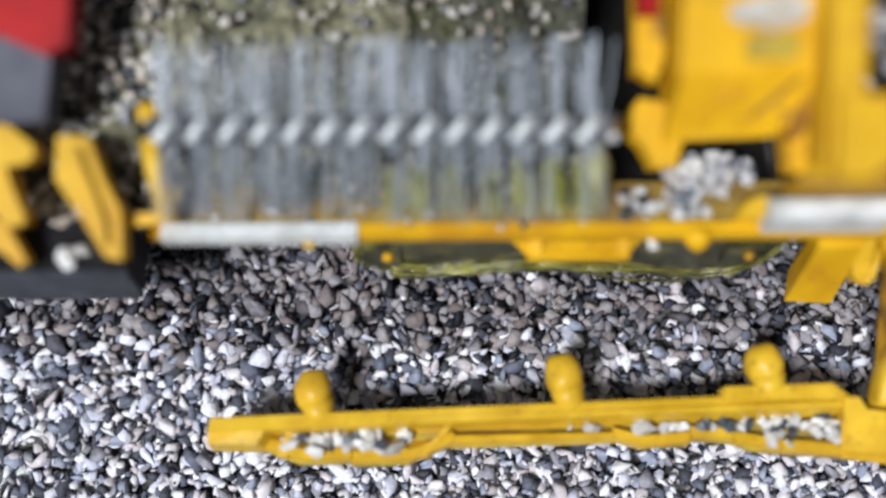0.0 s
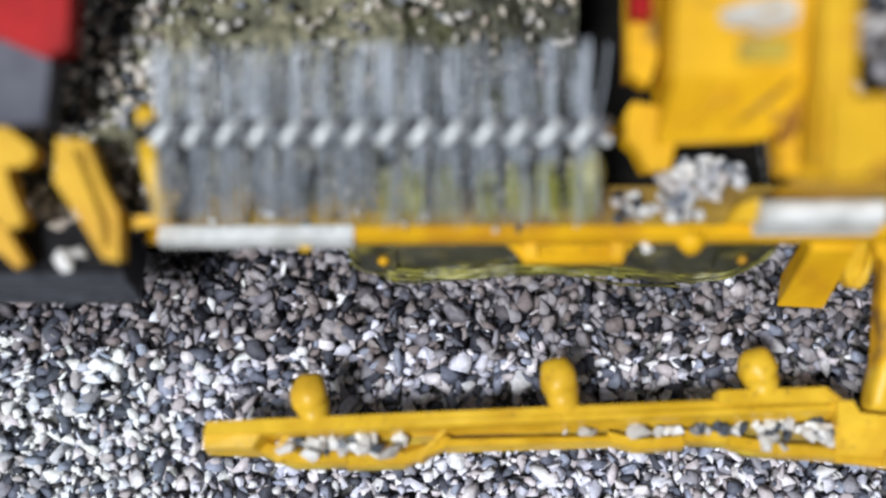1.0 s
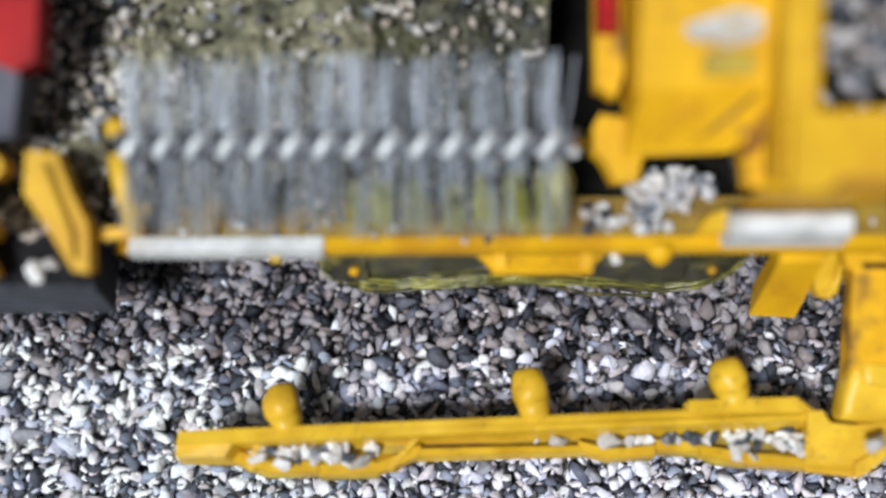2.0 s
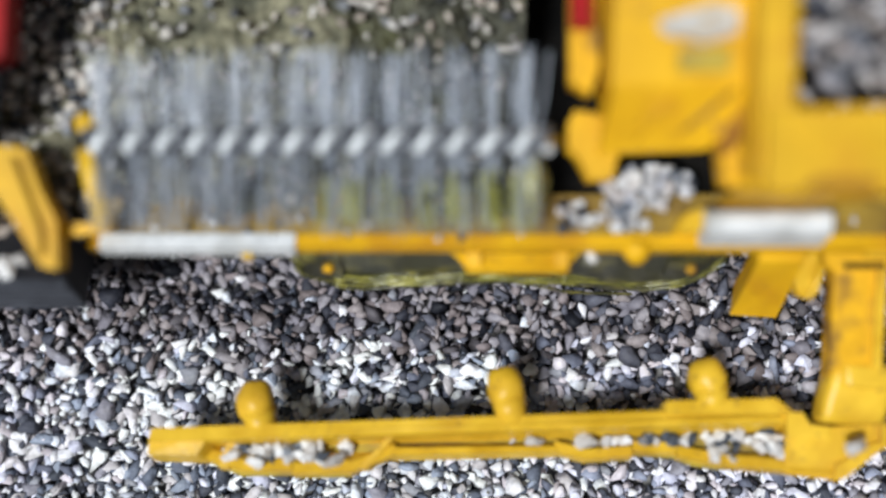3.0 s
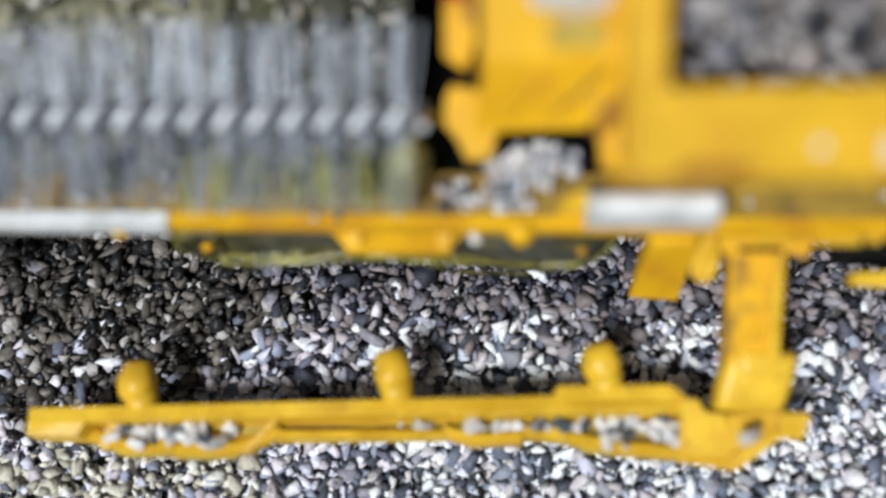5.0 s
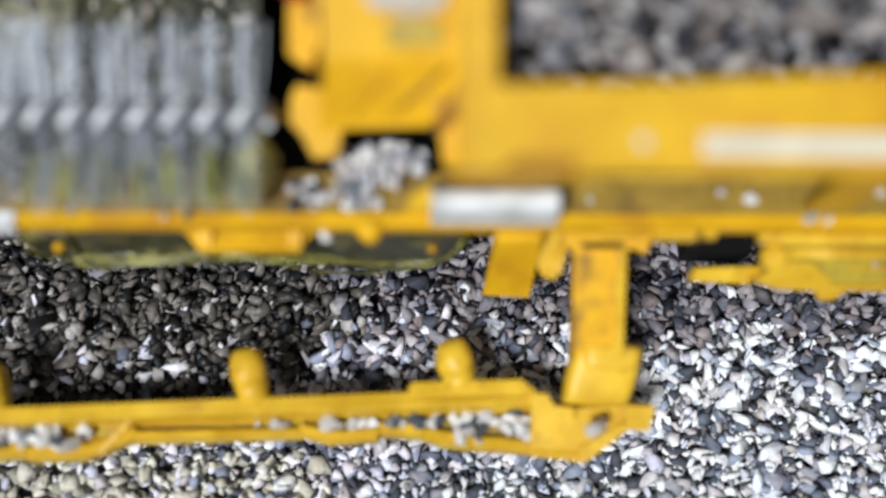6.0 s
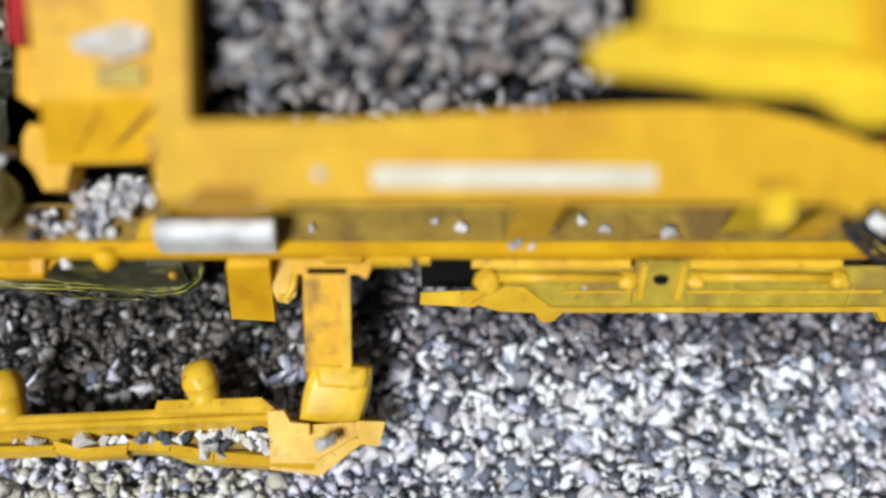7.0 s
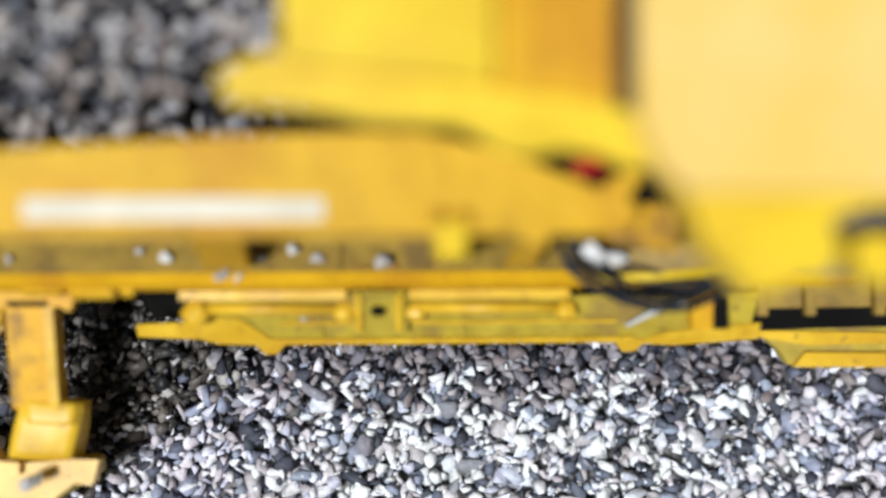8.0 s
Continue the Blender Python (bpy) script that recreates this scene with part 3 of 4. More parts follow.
def brush():
    """A round sweeping brush: two wires twisted together, with tufts of bristles between them."""
    v0, w0, length = 10.8, 5.7, 4.1
    axle = mpart("sweeper_brush", tube([tilt(-29.8, v0, w0), tilt(-7.4, v0, w0)], 0.22, 8), STEEL, label="round brush of grey translucent bristles on twisted wire")
    for side in (0, 1):
        path = []
        for k in range(281):
            u = -29.0 + 20.9 * k / 280
            a = (u + 28.35) / 1.47 * math.tau + side * math.pi
            path.append(tilt(u, v0 + 0.40 * math.sin(a), w0 + 0.3 + 0.40 * math.cos(a)))
        # The pale strand paints the glints, the dark one the shade between them.
        mpart("twisted_wire", tube(path, 0.30 if side else 0.23, 8), SHADED_WIRE if side else GLINT_WIRE, axle, "twisted wire strand coloured dark for the shade between glints" if side else "twisted wire strand coloured pale for its glints")
    rng = random.Random(8)
    for i in range(14):
        u0 = -28.35 + 1.47 * i
        bm = bmesh.new()
        thick = rng.randint(14, 34)
        wide = rng.uniform(0.13, 0.27)
        for n in range(thick + 26):
            a = rng.choice((-1, 1)) * rng.gauss(1.62, 0.24)
            spread = rng.gauss(0, wide) if n < thick else rng.uniform(-0.8, 0.8)
            r1 = length * rng.choice((rng.uniform(0.6, 0.95), rng.uniform(0.9, 1.04), rng.uniform(0.93, 1.08)))
            d = rng.gauss(0, 0.17)
            t0, t1 = (u0 + spread * 0.85, 0.3), (u0 + spread + d, r1)
            bend = rng.gauss(0, 0.05)
            th = rng.uniform(0.02, 0.06)
            ring = []
            for (u, r), aa in ((t0, a), (((t0[0] + t1[0]) / 2 + bend, r1 * 0.5), a), (t1, a + bend * 0.4)):
                sv, cw = math.sin(aa), math.cos(aa)
                ring.append([bm.verts.new(tilt(u + dx, v0 + r * sv + dt * cw, w0 + r * cw - dt * sv)) for dx, dt in ((-th, -th * 0.6), (th, -th * 0.6), (0, th))])
            for p, q in zip(ring, ring[1:]):
                for k in range(3):
                    bm.faces.new((p[k], p[(k + 1) % 3], q[(k + 1) % 3], q[k]))
        mpart("tuft", bm, BRISTLE, axle)
        if i > 6:
            bm = bmesh.new()
            for _ in range(4 + 2 * (i - 6)):
                u, r0 = u0 + rng.gauss(0, 0.3), rng.uniform(1.2, 2.4)
                a = -1.6 + rng.gauss(0, 0.12)
                th = rng.uniform(0.03, 0.07)
                ends = [[bm.verts.new(tilt(u + dx + e, v0 + r * math.sin(a), w0 + r * math.cos(a) + dt)) for dx, dt in ((-th, 0), (th, 0), (0, th))] for r, e in ((r0, 0), (length * rng.uniform(0.85, 1.0), rng.gauss(0, 0.08)))]
                for k in range(3):
                    bm.faces.new((ends[0][k], ends[0][(k + 1) % 3], ends[1][(k + 1) % 3], ends[1][k]))
            mpart("stained_bristles", bm, STAINED, axle, "yellow-green stained bristles")
    mpart("end_tuft", ball(tilt(-8.9, 8.8, 4.2), (0.95, 1.5, 1.9), 0.25, 4), AMBER, axle, "cloudy yellow-green brush end")


def cab():
    body = mpart("cab_body", thex([(-5.7, 13.0, 3), (0.3, 13.0, 3), (0.1, 30, 6), (-5.7, 30, 6), (-5.6, 12.8, 8.2), (0.5, 12.9, 8.2), (-0.1, 30, 13.5), (-5.8, 30, 13.5)], 0.6), ORANGE, label="orange-yellow cab front")
    # Outline and pale patches follow the white glare painted on the glass.
    mpart("cab_window", slab([(-3.8, 15.45), (-3.6, 14.95), (-1.85, 14.5), (-0.5, 14.95), (-0.4, 15.9), (-1.55, 16.2)], 8.6, 9.35, 0.08), GLASS, body, "dusty cab window with white glare in its colour")
    mpart("window_frame", thex([(-2.9, 13.4, 8.2), (-0.6, 13.4, 8.2), (-0.6, 14.5, 8.5), (-2.9, 14.5, 8.5), (-2.8, 13.5, 8.65), (-0.7, 13.5, 8.65), (-0.7, 14.4, 8.95), (-2.8, 14.4, 8.95)], 0.15), YELLOW_DIRTY, body)
    mpart("cab_skirt", thex([(-6.0, 10.3, 3.6), (-1.1, 10.45, 3.6), (0.7, 13.0, 3.6), (-5.6, 13.0, 3.6), (-5.9, 10.2, 6.2), (-1.1, 10.35, 6.4), (0.7, 13.0, 8.3), (-5.5, 13.0, 8.3)], 0.4), ORANGE, body)
    # Dark orange tubes draw the shade in the skirt's creases.
    for u0, u1 in ((-2.9, -4.4), (-0.3, -2.9)):
        mpart("skirt_crease", tube([tilt(u0, 12.75, 8.15), tilt((u0 + u1) / 2, 11.7, 7.35), tilt(u1, 10.7, 6.5)], [0.1, 0.16, 0.1], 8), SCUFFS_AND_SHADE, body)
    # A solid dark red-brown slab fills the groove.
    mpart("skirt_groove", slab([(-0.95, 10.1), (-0.35, 10.1), (0.95, 12.3), (0.95, 13.8), (0.45, 13.2)], 6.6, 7.6, 0.15), RUST_AND_SHADE, body, "dark red-brown groove")
    lug = mpart("cab_lug", slab([(-7.2, 11.6), (-6.9, 12.2), (-6.2, 12.1), (-4.6, 11.6), (-4.9, 10.4), (-5.2, 9.1), (-6.2, 9.0), (-6.7, 10.0), (-7.2, 10.5)], 3.2, 5.6, 0.4), ORANGE, body)
    # Dark-stained paint stands in for the shaded side of the cab.
    mpart("side_panel", slab([(-7.2, 13.4), (-6.3, 12.8), (-5.9, 14.0), (-5.9, 18.0), (-7.2, 18.0)], 4.6, 6.4, 0.3), SCUFFS_AND_SHADE, body)
    mpart("cab_side", slab([(-1.5, 12.4), (-0.7, 10.4), (-0.5, 8.7), (0.9, 8.5), (1.2, 9.5), (1.2, 30), (-1.5, 30)], 5.4, 7.2, 0.4), SCUFFS_AND_SHADE, body, "orange panel beside the cab")
    # Brown colour carries the shade on this inner panel.
    mpart("cab_inner", slab([(-7.0, 13.4), (-5.0, 13.4), (-5.0, 30), (-7.0, 30)], 2.8, 5.0, 0.3), RUST_AND_SHADE, body, "inner panel coloured brown for its shade")
    post = mpart("corner_post", thex([(0.1, 9.0, 6.5), (1.6, 9.0, 6.5), (1.6, 30, 11.2), (0.1, 30, 11.2), (0.1, 8.8, 9.8), (1.6, 8.8, 9.8), (1.6, 30, 12.6), (0.1, 30, 12.6)], 0.2), GIRDER, body)
    mpart("marker", slab([(-7.2, 15.7), (-6.4, 15.6), (-6.4, 18), (-7.2, 18)], 6.2, 7.6, 0.3), RED, body, "red marker block")


def girder():
    g = mpart("side_girder", slab([(0.3, 8.2), (29.7, 8.14), (30.9, 7.55), (31.4, 8.3), (34.4, 8.35), (35.0, 8.93), (34.5, 9.6), (35.1, 10.5), (34.6, 10.75), (33.3, 10.0), (32.5, 10.3), (30.7, 11.06),
                                   (28.6, 11.75), (25.8, 12.37), (22.5, 12.4), (17.9, 12.27), (8.7, 11.75), (0.3, 11.6)], 9.9, 10.7, 0.2), GIRDER, label="broad yellow side girder with a white strip")
    mpart("upper_panel", slab([(1.5, 10.25), (27.0, 10.35), (26.6, 11.9), (25.0, 12.15), (22.5, 12.2), (8.7, 11.55), (1.6, 11.4)], 10.5, 10.86, 0.15), GIRDER, g)
    mpart("white_strip", slab([(9.6, 8.8), (21.9, 8.75), (21.9, 9.7), (9.6, 9.75)], 10.6, 10.8, 0.05), WHITE, g, "off-white painted strip")
    mpart("girder_knee", thex([(-0.3, 7.9, 4.0), (2.6, 7.7, 4.0), (5.6, 8.0, 6.6), (0.9, 8.6, 7.6), (-0.3, 8.5, 8.1), (2.6, 8.0, 7.6), (5.6, 8.3, 9.9), (0.9, 10.0, 10.4)], 0.2), ORANGE, g)
    for u0, u1 in ((4.6, 16.1), (18.4, 29.6), (31.4, 34.4)):
        mpart("ledge", slab([(u0, 8.1), (u1, 8.1), (u1, 8.5), (u0, 8.5)], 10.0, 11.0, 0.1), GIRDER, g)
    mpart("ledge_bracket", thex([(15.9, 6.9, 4.0), (17.9, 6.9, 4.0), (18.3, 8.4, 9.4), (16.1, 8.4, 9.4), (15.9, 6.8, 4.8), (17.9, 6.8, 4.8), (18.3, 8.5, 10.6), (16.1, 8.5, 10.6)], 0.15), GIRDER, g)
    mpart("end_bracket", thex([(29.8, 6.9, 4.2), (31.2, 6.9, 4.2), (31.4, 8.2, 8.8), (30.2, 8.2, 8.8), (29.8, 6.8, 5.0), (31.2, 6.8, 5.0), (31.4, 8.3, 10.2), (30.2, 8.3, 10.2)], 0.15), GIRDER, g)
    mpart("rust_stain", slab([(1.6, 8.25), (5.0, 8.2), (4.6, 8.75), (2.4, 8.8)], 10.5, 10.74, 0.02), RUST_AND_SHADE, g, "rusty orange-brown stain")
    mpart("rivet", ball(tilt(7.3, 9.4, 10.7), (0.3, 0.3, 0.3)), SILVER, g)


def apron(points, s0, s1, bevel=0.0):
    """An outline on the sloping face of the side platform, given thickness."""
    bm = prism(points, "z", s0, s1, bevel)
    for q in bm.verts:
        u, v, s = q.co
        q.co = tilt(u, v, 0.75 + 0.8 * (v - 2.5) + s)
    return bm


def platform():
    p = mpart("side_platform", apron([(14.6, 4.3), (15.2, 3.9), (16.3, 3.25), (19.5, 3.12), (36, 3.12), (42.4, 3.5), (42.4, 5.4), (15.5, 5.4)], -0.6, 0.0, 0.06), YELLOW_DIRTY, label="dusty yellow side platform with rods")
    mpart("edge_tongue", apron([(11.7, 3.4), (14.6, 3.25), (15.3, 4.1), (14.4, 4.15), (11.75, 4.05)], -1.6, -0.7, 0.1), YELLOW, p)
    mpart("edge_wedge", apron([(14.4, 3.5), (15.8, 3.05), (18.2, 2.95), (18.4, 3.35), (17.0, 4.35), (15.8, 4.4)], -0.5, 0.15, 0.12), YELLOW, p)
    mpart("edge_rail", apron([(18.0, 2.98), (36.6, 2.98), (36.6, 3.28), (18.0, 3.28)], -0.3, 0.22, 0.08), YELLOW, p)
    for x in (18.45, 36.5):
        mpart("edge_nub", apron([(x - 0.95, 3.15), (x + 0.85, 3.15), (x + 0.25, 2.5), (x - 0.35, 2.46)], -0.5, 0.1, 0.1), YELLOW, p)
    mpart("edge_flare", apron([(36.4, 2.95), (38.6, 2.8), (42.8, 3.1), (42.8, 3.95), (38.2, 3.5)], -0.4, 0.2, 0.1), YELLOW, p)
    for k, (u0, u1) in enumerate(((15.1, 22.2), (25.7, 33.0))):
        rod = mpart("rod", tube([tilt(u0, 4.85, 3.0), tilt(u1, 4.78, 3.0)], 0.27, 10), YELLOW, p)
        for u, r in ((u0, 0.7 if k == 0 else 0.5), (u1, 0.55)):
            mpart("rod_end", ball(tilt(u, 4.7, 3.0), (r, r * 0.95, r * 0.7), 0.25, u), YELLOW, rod)
        mpart("upper_rail", slab([(u0 - 0.8, 5.3), (u1 + 0.1, 5.3), (u1 + 0.1, 5.72), (u0 - 0.8, 5.72)], 2.6, 3.3, 0.08), YELLOW, p)
    for x in (20.9, 27.9, 33.9):
        mpart("platform_rib", apron([(x, 3.3), (x + 0.2, 3.3), (x + 0.2, 4.4), (x, 4.4)], -0.1, 0.14, 0.05), YELLOW_DIRTY, p)
    mpart("platform_ridge", apron([(19.0, 4.0), (35.6, 4.0), (35.6, 4.16), (19.0, 4.16)], -0.1, 0.18, 0.05), YELLOW, p)
    mpart("rod_block", apron([(22.6, 3.5), (25.3, 3.6), (25.2, 5.7), (22.5, 5.7)], -0.1, 0.55, 0.2), YELLOW_DIRTY, p)
    for u in (22.9, 24.85):
        mpart("block_rib", apron([(u - 0.16, 3.7), (u + 0.16, 3.7), (u + 0.16, 5.5), (u - 0.16, 5.5)], 0.5, 0.85, 0.1), YELLOW, p)
    mpart("rust_patch", slab([(22.4, 6.05), (25.1, 6.05), (24.9, 7.0), (22.7, 6.9)], 3.3, 3.5, 0.08), RUST_AND_SHADE, p, "rusty brown patch")
    mpart("bolt", ball(tilt(23.85, 4.75, 3.15), (0.4, 0.32, 0.25)), SHADE, p, "dark bolt head")
    # Added near-black block that stands for the shadow under the sill.
    mpart("under_shade_box", box(11.8, 15.0, 4.8, 7.3, -0.5, 4.9, 0.2), SHADE, p)
    step = mpart("end_step", slab([(42.9, 3.5), (44.0, 2.6), (44.6, 1.75), (52, 1.7), (52, 3.7)], 0.1, 0.9, 0.12), YELLOW_DIRTY, p)
    # Added near-black block: shade behind the step as a solid.
    mpart("step_shadow_box", slab([(42.6, 3.6), (52, 3.7), (52, 4.7), (42.6, 4.6)], 0.3, 1.8, 0.15), SHADE, step, "near-black block for the shade behind the end step")
    # Panel and posts coloured brown for the shade below the skirt.
    mpart("end_panel", slab([(41.0, 4.6), (52, 4.7), (52, 6.6), (41.0, 6.6)], 0.6, 1.6, 0.2), WALKWAY, step)
    for u in (42.6, 45.0, 48.5):
        mpart("panel_post", slab([(u, 4.3), (u + 0.5, 4.3), (u + 0.5, 6.4), (u, 6.4)], 1.5, 2.3, 0.12), WALKWAY, step)
    mpart("step_lip", slab([(44.7, 1.66), (52, 1.6), (52, 2.3), (45.3, 2.4)], 0.8, 1.3, 0.1), YELLOW, step)
    mpart("step_edge", slab([(42.8, 3.2), (45.5, 2.75), (52, 2.85), (52, 3.3), (42.9, 3.5)], 0.8, 1.2, 0.1), YELLOW, step)
    clamp = mpart("clamp", thex([(26.5, 7.1, 4.4), (27.8, 7.1, 4.4), (27.8, 8.6, 9.5), (26.4, 8.6, 9.5), (26.5, 7.1, 11.0), (27.75, 7.2, 11.0), (27.75, 8.65, 11.5), (26.4, 8.6, 11.5)], 0.2), LEMON, p, "small bright yellow clamp")
    for u in (26.5, 27.5):
        mpart("clamp_head", ball(tilt(u, 8.85, 11.0), (0.46, 0.32, 0.35), 0.15, u), SCUFFS_AND_SHADE, clamp, "rusty orange clamp screw")


def cables():
    lead = [(32.3, 8.5, 4.9), (32.4, 7.6, 5.2), (32.8, 6.7, 5.2), (33.7, 5.9, 5.1), (35.3, 5.2, 4.9), (37.0, 4.75, 4.7), (38.6, 4.8, 4.7), (39.8, 5.3, 4.7), (40.8, 5.8, 4.6)]
    c = mpart("cable_loom", tube([tilt(*p) for p in lead], 0.15, 9), RUBBER, label="bundle of dark rubber hoses")
    rng = random.Random(5)
    for k in range(5):
        f = 0.36 * (k + 1)
        path = [tilt(u + f * 0.9 * (1 - abs(i - 2) / 7) + rng.uniform(-0.17, 0.17), v + f * (0.3 + 0.12 * i) * 0.9 + rng.uniform(-0.17, 0.17), w + rng.uniform(-0.2, 0.35)) for i, (u, v, w) in enumerate(lead)]
        mpart("hose", tube(path, rng.uniform(0.08, 0.15), 8), RUBBER, c)
    mpart("hose_knot", ball(tilt(32.4, 8.4, 4.9), (0.75, 0.5, 0.5), 0.3, 6), RUBBER, c)
    mpart("hose_tail", tube([tilt(36.0, 3.9, 2.6), tilt(37.0, 4.5, 3.4), tilt(38.4, 5.0, 4.6)], 0.12, 6), SILVER, c)


def hood():
    h = mpart("engine_hood", slab([(18.2, 14.0), (18.7, 13.0), (20.7, 12.85), (22.8, 12.62), (23.7, 12.3), (25.8, 12.2), (27.2, 12.2), (28.1, 11.75), (28.8, 11.15), (29.8, 10.95), (31.3, 11.27), (32.6, 11.05), (33.9, 10.5), (34.9, 10.45), (36.4, 10.6),
                                   (36.4, 30), (20.65, 30), (20.65, 14.9), (19.4, 14.75)], 13.9, 14.8, 0.3), LEMON, label="bright yellow engine hood with a ragged lower edge")
    mpart("hood_top", slab([(20.9, 14.3), (28.6, 13.6), (28.6, 30), (20.9, 30)], 14.4, 15.9, 0.7), LEMON, h)
    # Darker orange paint stands in for the hood's shaded right side.
    mpart("hood_shaded_side", slab([(28.4, 13.5), (33.1, 12.9), (33.1, 30), (28.4, 30)], 14.4, 15.3, 0.5), ORANGE, h)
    mpart("dark_seam", slab([(33.05, 12.8), (34.2, 12.55), (34.3, 30), (33.1, 30)], 14.5, 15.2, 0.15), BLACK, h)
    mpart("red_fitting", ball(tilt(32.9, 11.0, 10.6), (0.75, 0.4, 0.3), 0.2, 2), RED, h, "red fitting under the hood")
    # Near-black block imitates the shade under the hood.
    mpart("hood_shade_block", slab([(21.2, 11.9), (37.5, 9.3), (37.5, 30), (21.2, 30)], 4.0, 8.6, 0.2), SHADE, h)
    rng = random.Random(13)
    for k in range(5):
        u = 30.6 + 0.95 * k + rng.uniform(-0.2, 0.2)
        v = 11.1 - 0.2 * k + rng.uniform(-0.1, 0.2)
        e = rng.uniform(0.25, 0.5)
        mpart("hood_bracket", slab([(u - e, v - 0.3), (u + e, v - 0.35), (u + e * 0.7, v + 0.4), (u - e * 0.8, v + 0.3)], 8.4, 8.9 + rng.uniform(0, 0.3), 0.12), (SCUFFS_AND_SHADE, SHADE, ORANGE, SHADE, SCUFFS_AND_SHADE)[k], h)
    b = mpart("rear_body", slab([(33.65, 30), (33.65, 12.0), (34.24, 10.4), (35.4, 9.4), (42.4, 9.3), (64, 9.6), (64, 30)], 16.2, 17.4, 0.6), YELLOW_PALE, label="pale yellow rear body")
    mpart("body_skirt", slab([(34.9, 11.0), (35.6, 9.6), (36.06, 8.93), (36.47, 7.66), (37.63, 6.38), (38.2, 5.75), (38.95, 5.75), (39.77, 6.26), (41.17, 6.35), (41.6, 7.41), (41.2, 8.4), (42.6, 9.0), (64, 9.0), (64, 12), (34.9, 12)], 12.6, 15.2, 0.6), LEMON, b)
    mpart("skirt_lug", slab([(42.5, 7.9), (42.3, 6.9), (42.8, 6.1), (60, 6.1), (60, 7.9)], 13.2, 14.8, 0.5), LEMON, b)
    mpart("body_strut", slab([(39.0, 3.7), (40.0, 3.7), (40.1, 6.6), (39.0, 6.6)], 2.6, 3.5, 0.15), ORANGE, b)
    # Solid near-black strip draws the shade of the gap.
    mpart("strut_gap", slab([(40.05, 3.7), (40.9, 3.7), (40.9, 6.6), (40.15, 6.6)], 2.2, 3.0, 0.1), SHADE, b, "near-black strip for the shaded gap beside the strut")
    # Brown paint imitates the rear body's shadow on the stub.
    mpart("arm_stub", thex([(34.0, 6.1, 3.4), (40.5, 6.6, 3.4), (40.5, 8.2, 3.4), (34.6, 7.3, 3.4), (34.0, 6.1, 4.4), (40.5, 6.6, 5.4), (40.5, 8.3, 5.4), (34.6, 7.4, 4.4)], 0.15), WALKWAY, b)
    mpart("arm_stub_rim", tube([tilt(34.0, 6.2, 4.6), tilt(37.2, 6.35, 5.0), tilt(40.4, 6.6, 5.5)], 0.22, 8), LEMON, b)
    mpart("girder_tail", slab([(34.3, 7.9), (37.2, 7.4), (37.2, 9.6), (35.2, 10.6), (34.3, 9.4)], 6.4, 8.0, 0.2), SCUFFS_AND_SHADE, b)
    mpart("grey_box", slab([(42.4, 6.2), (60, 6.2), (60, 9.0), (42.4, 9.0)], 8.0, 10.0, 0.4), GREY, b, "grey box under the rear body")


def hopper():
    """A bin behind the girder, heaped with crushed stone."""
    # Floor coloured near-black for the shade between load and girder.
    mpart("hopper_floor", slab([(1.0, 11.2), (21.2, 11.2), (21.2, 30), (1.0, 30)], 2.8, 4.2, 0.1), SHADE, label="hopper floor coloured near-black for shade")
    rng = np.random.default_rng(31)
    us, vs = np.meshgrid(np.arange(1.4, 21.0, 0.62), np.arange(11.4, 22.0, 0.62))
    u = us.ravel() + rng.uniform(-0.3, 0.3, us.size)
    v = vs.ravel() + rng.uniform(-0.3, 0.3, us.size)
    # The heap dips along girder and post to imitate their shadow.
    w = 7.9 - 3.8 * np.clip((13.6 + 0.06 * u - v) / 1.2, 0, 1) - 2.0 * np.clip((2.6 - u) / 1.0, 0, 1) + 0.45 * np.sin(u * 0.9) * np.sin(v * 1.1 + u * 0.3) + rng.uniform(-0.35, 0.35, u.size)
    w = np.concatenate([w, w - 0.7])
    u, v = np.concatenate([u, u + 0.3]), np.concatenate([v, v + 0.3])
    c = np.stack([u, v * 0.92718 - w * 0.37461, v * 0.37461 + w * 0.92718 + LIFT], 1)
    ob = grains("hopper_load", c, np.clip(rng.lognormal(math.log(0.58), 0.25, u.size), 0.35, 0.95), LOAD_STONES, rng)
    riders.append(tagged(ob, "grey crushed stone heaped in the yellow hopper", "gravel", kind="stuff"))


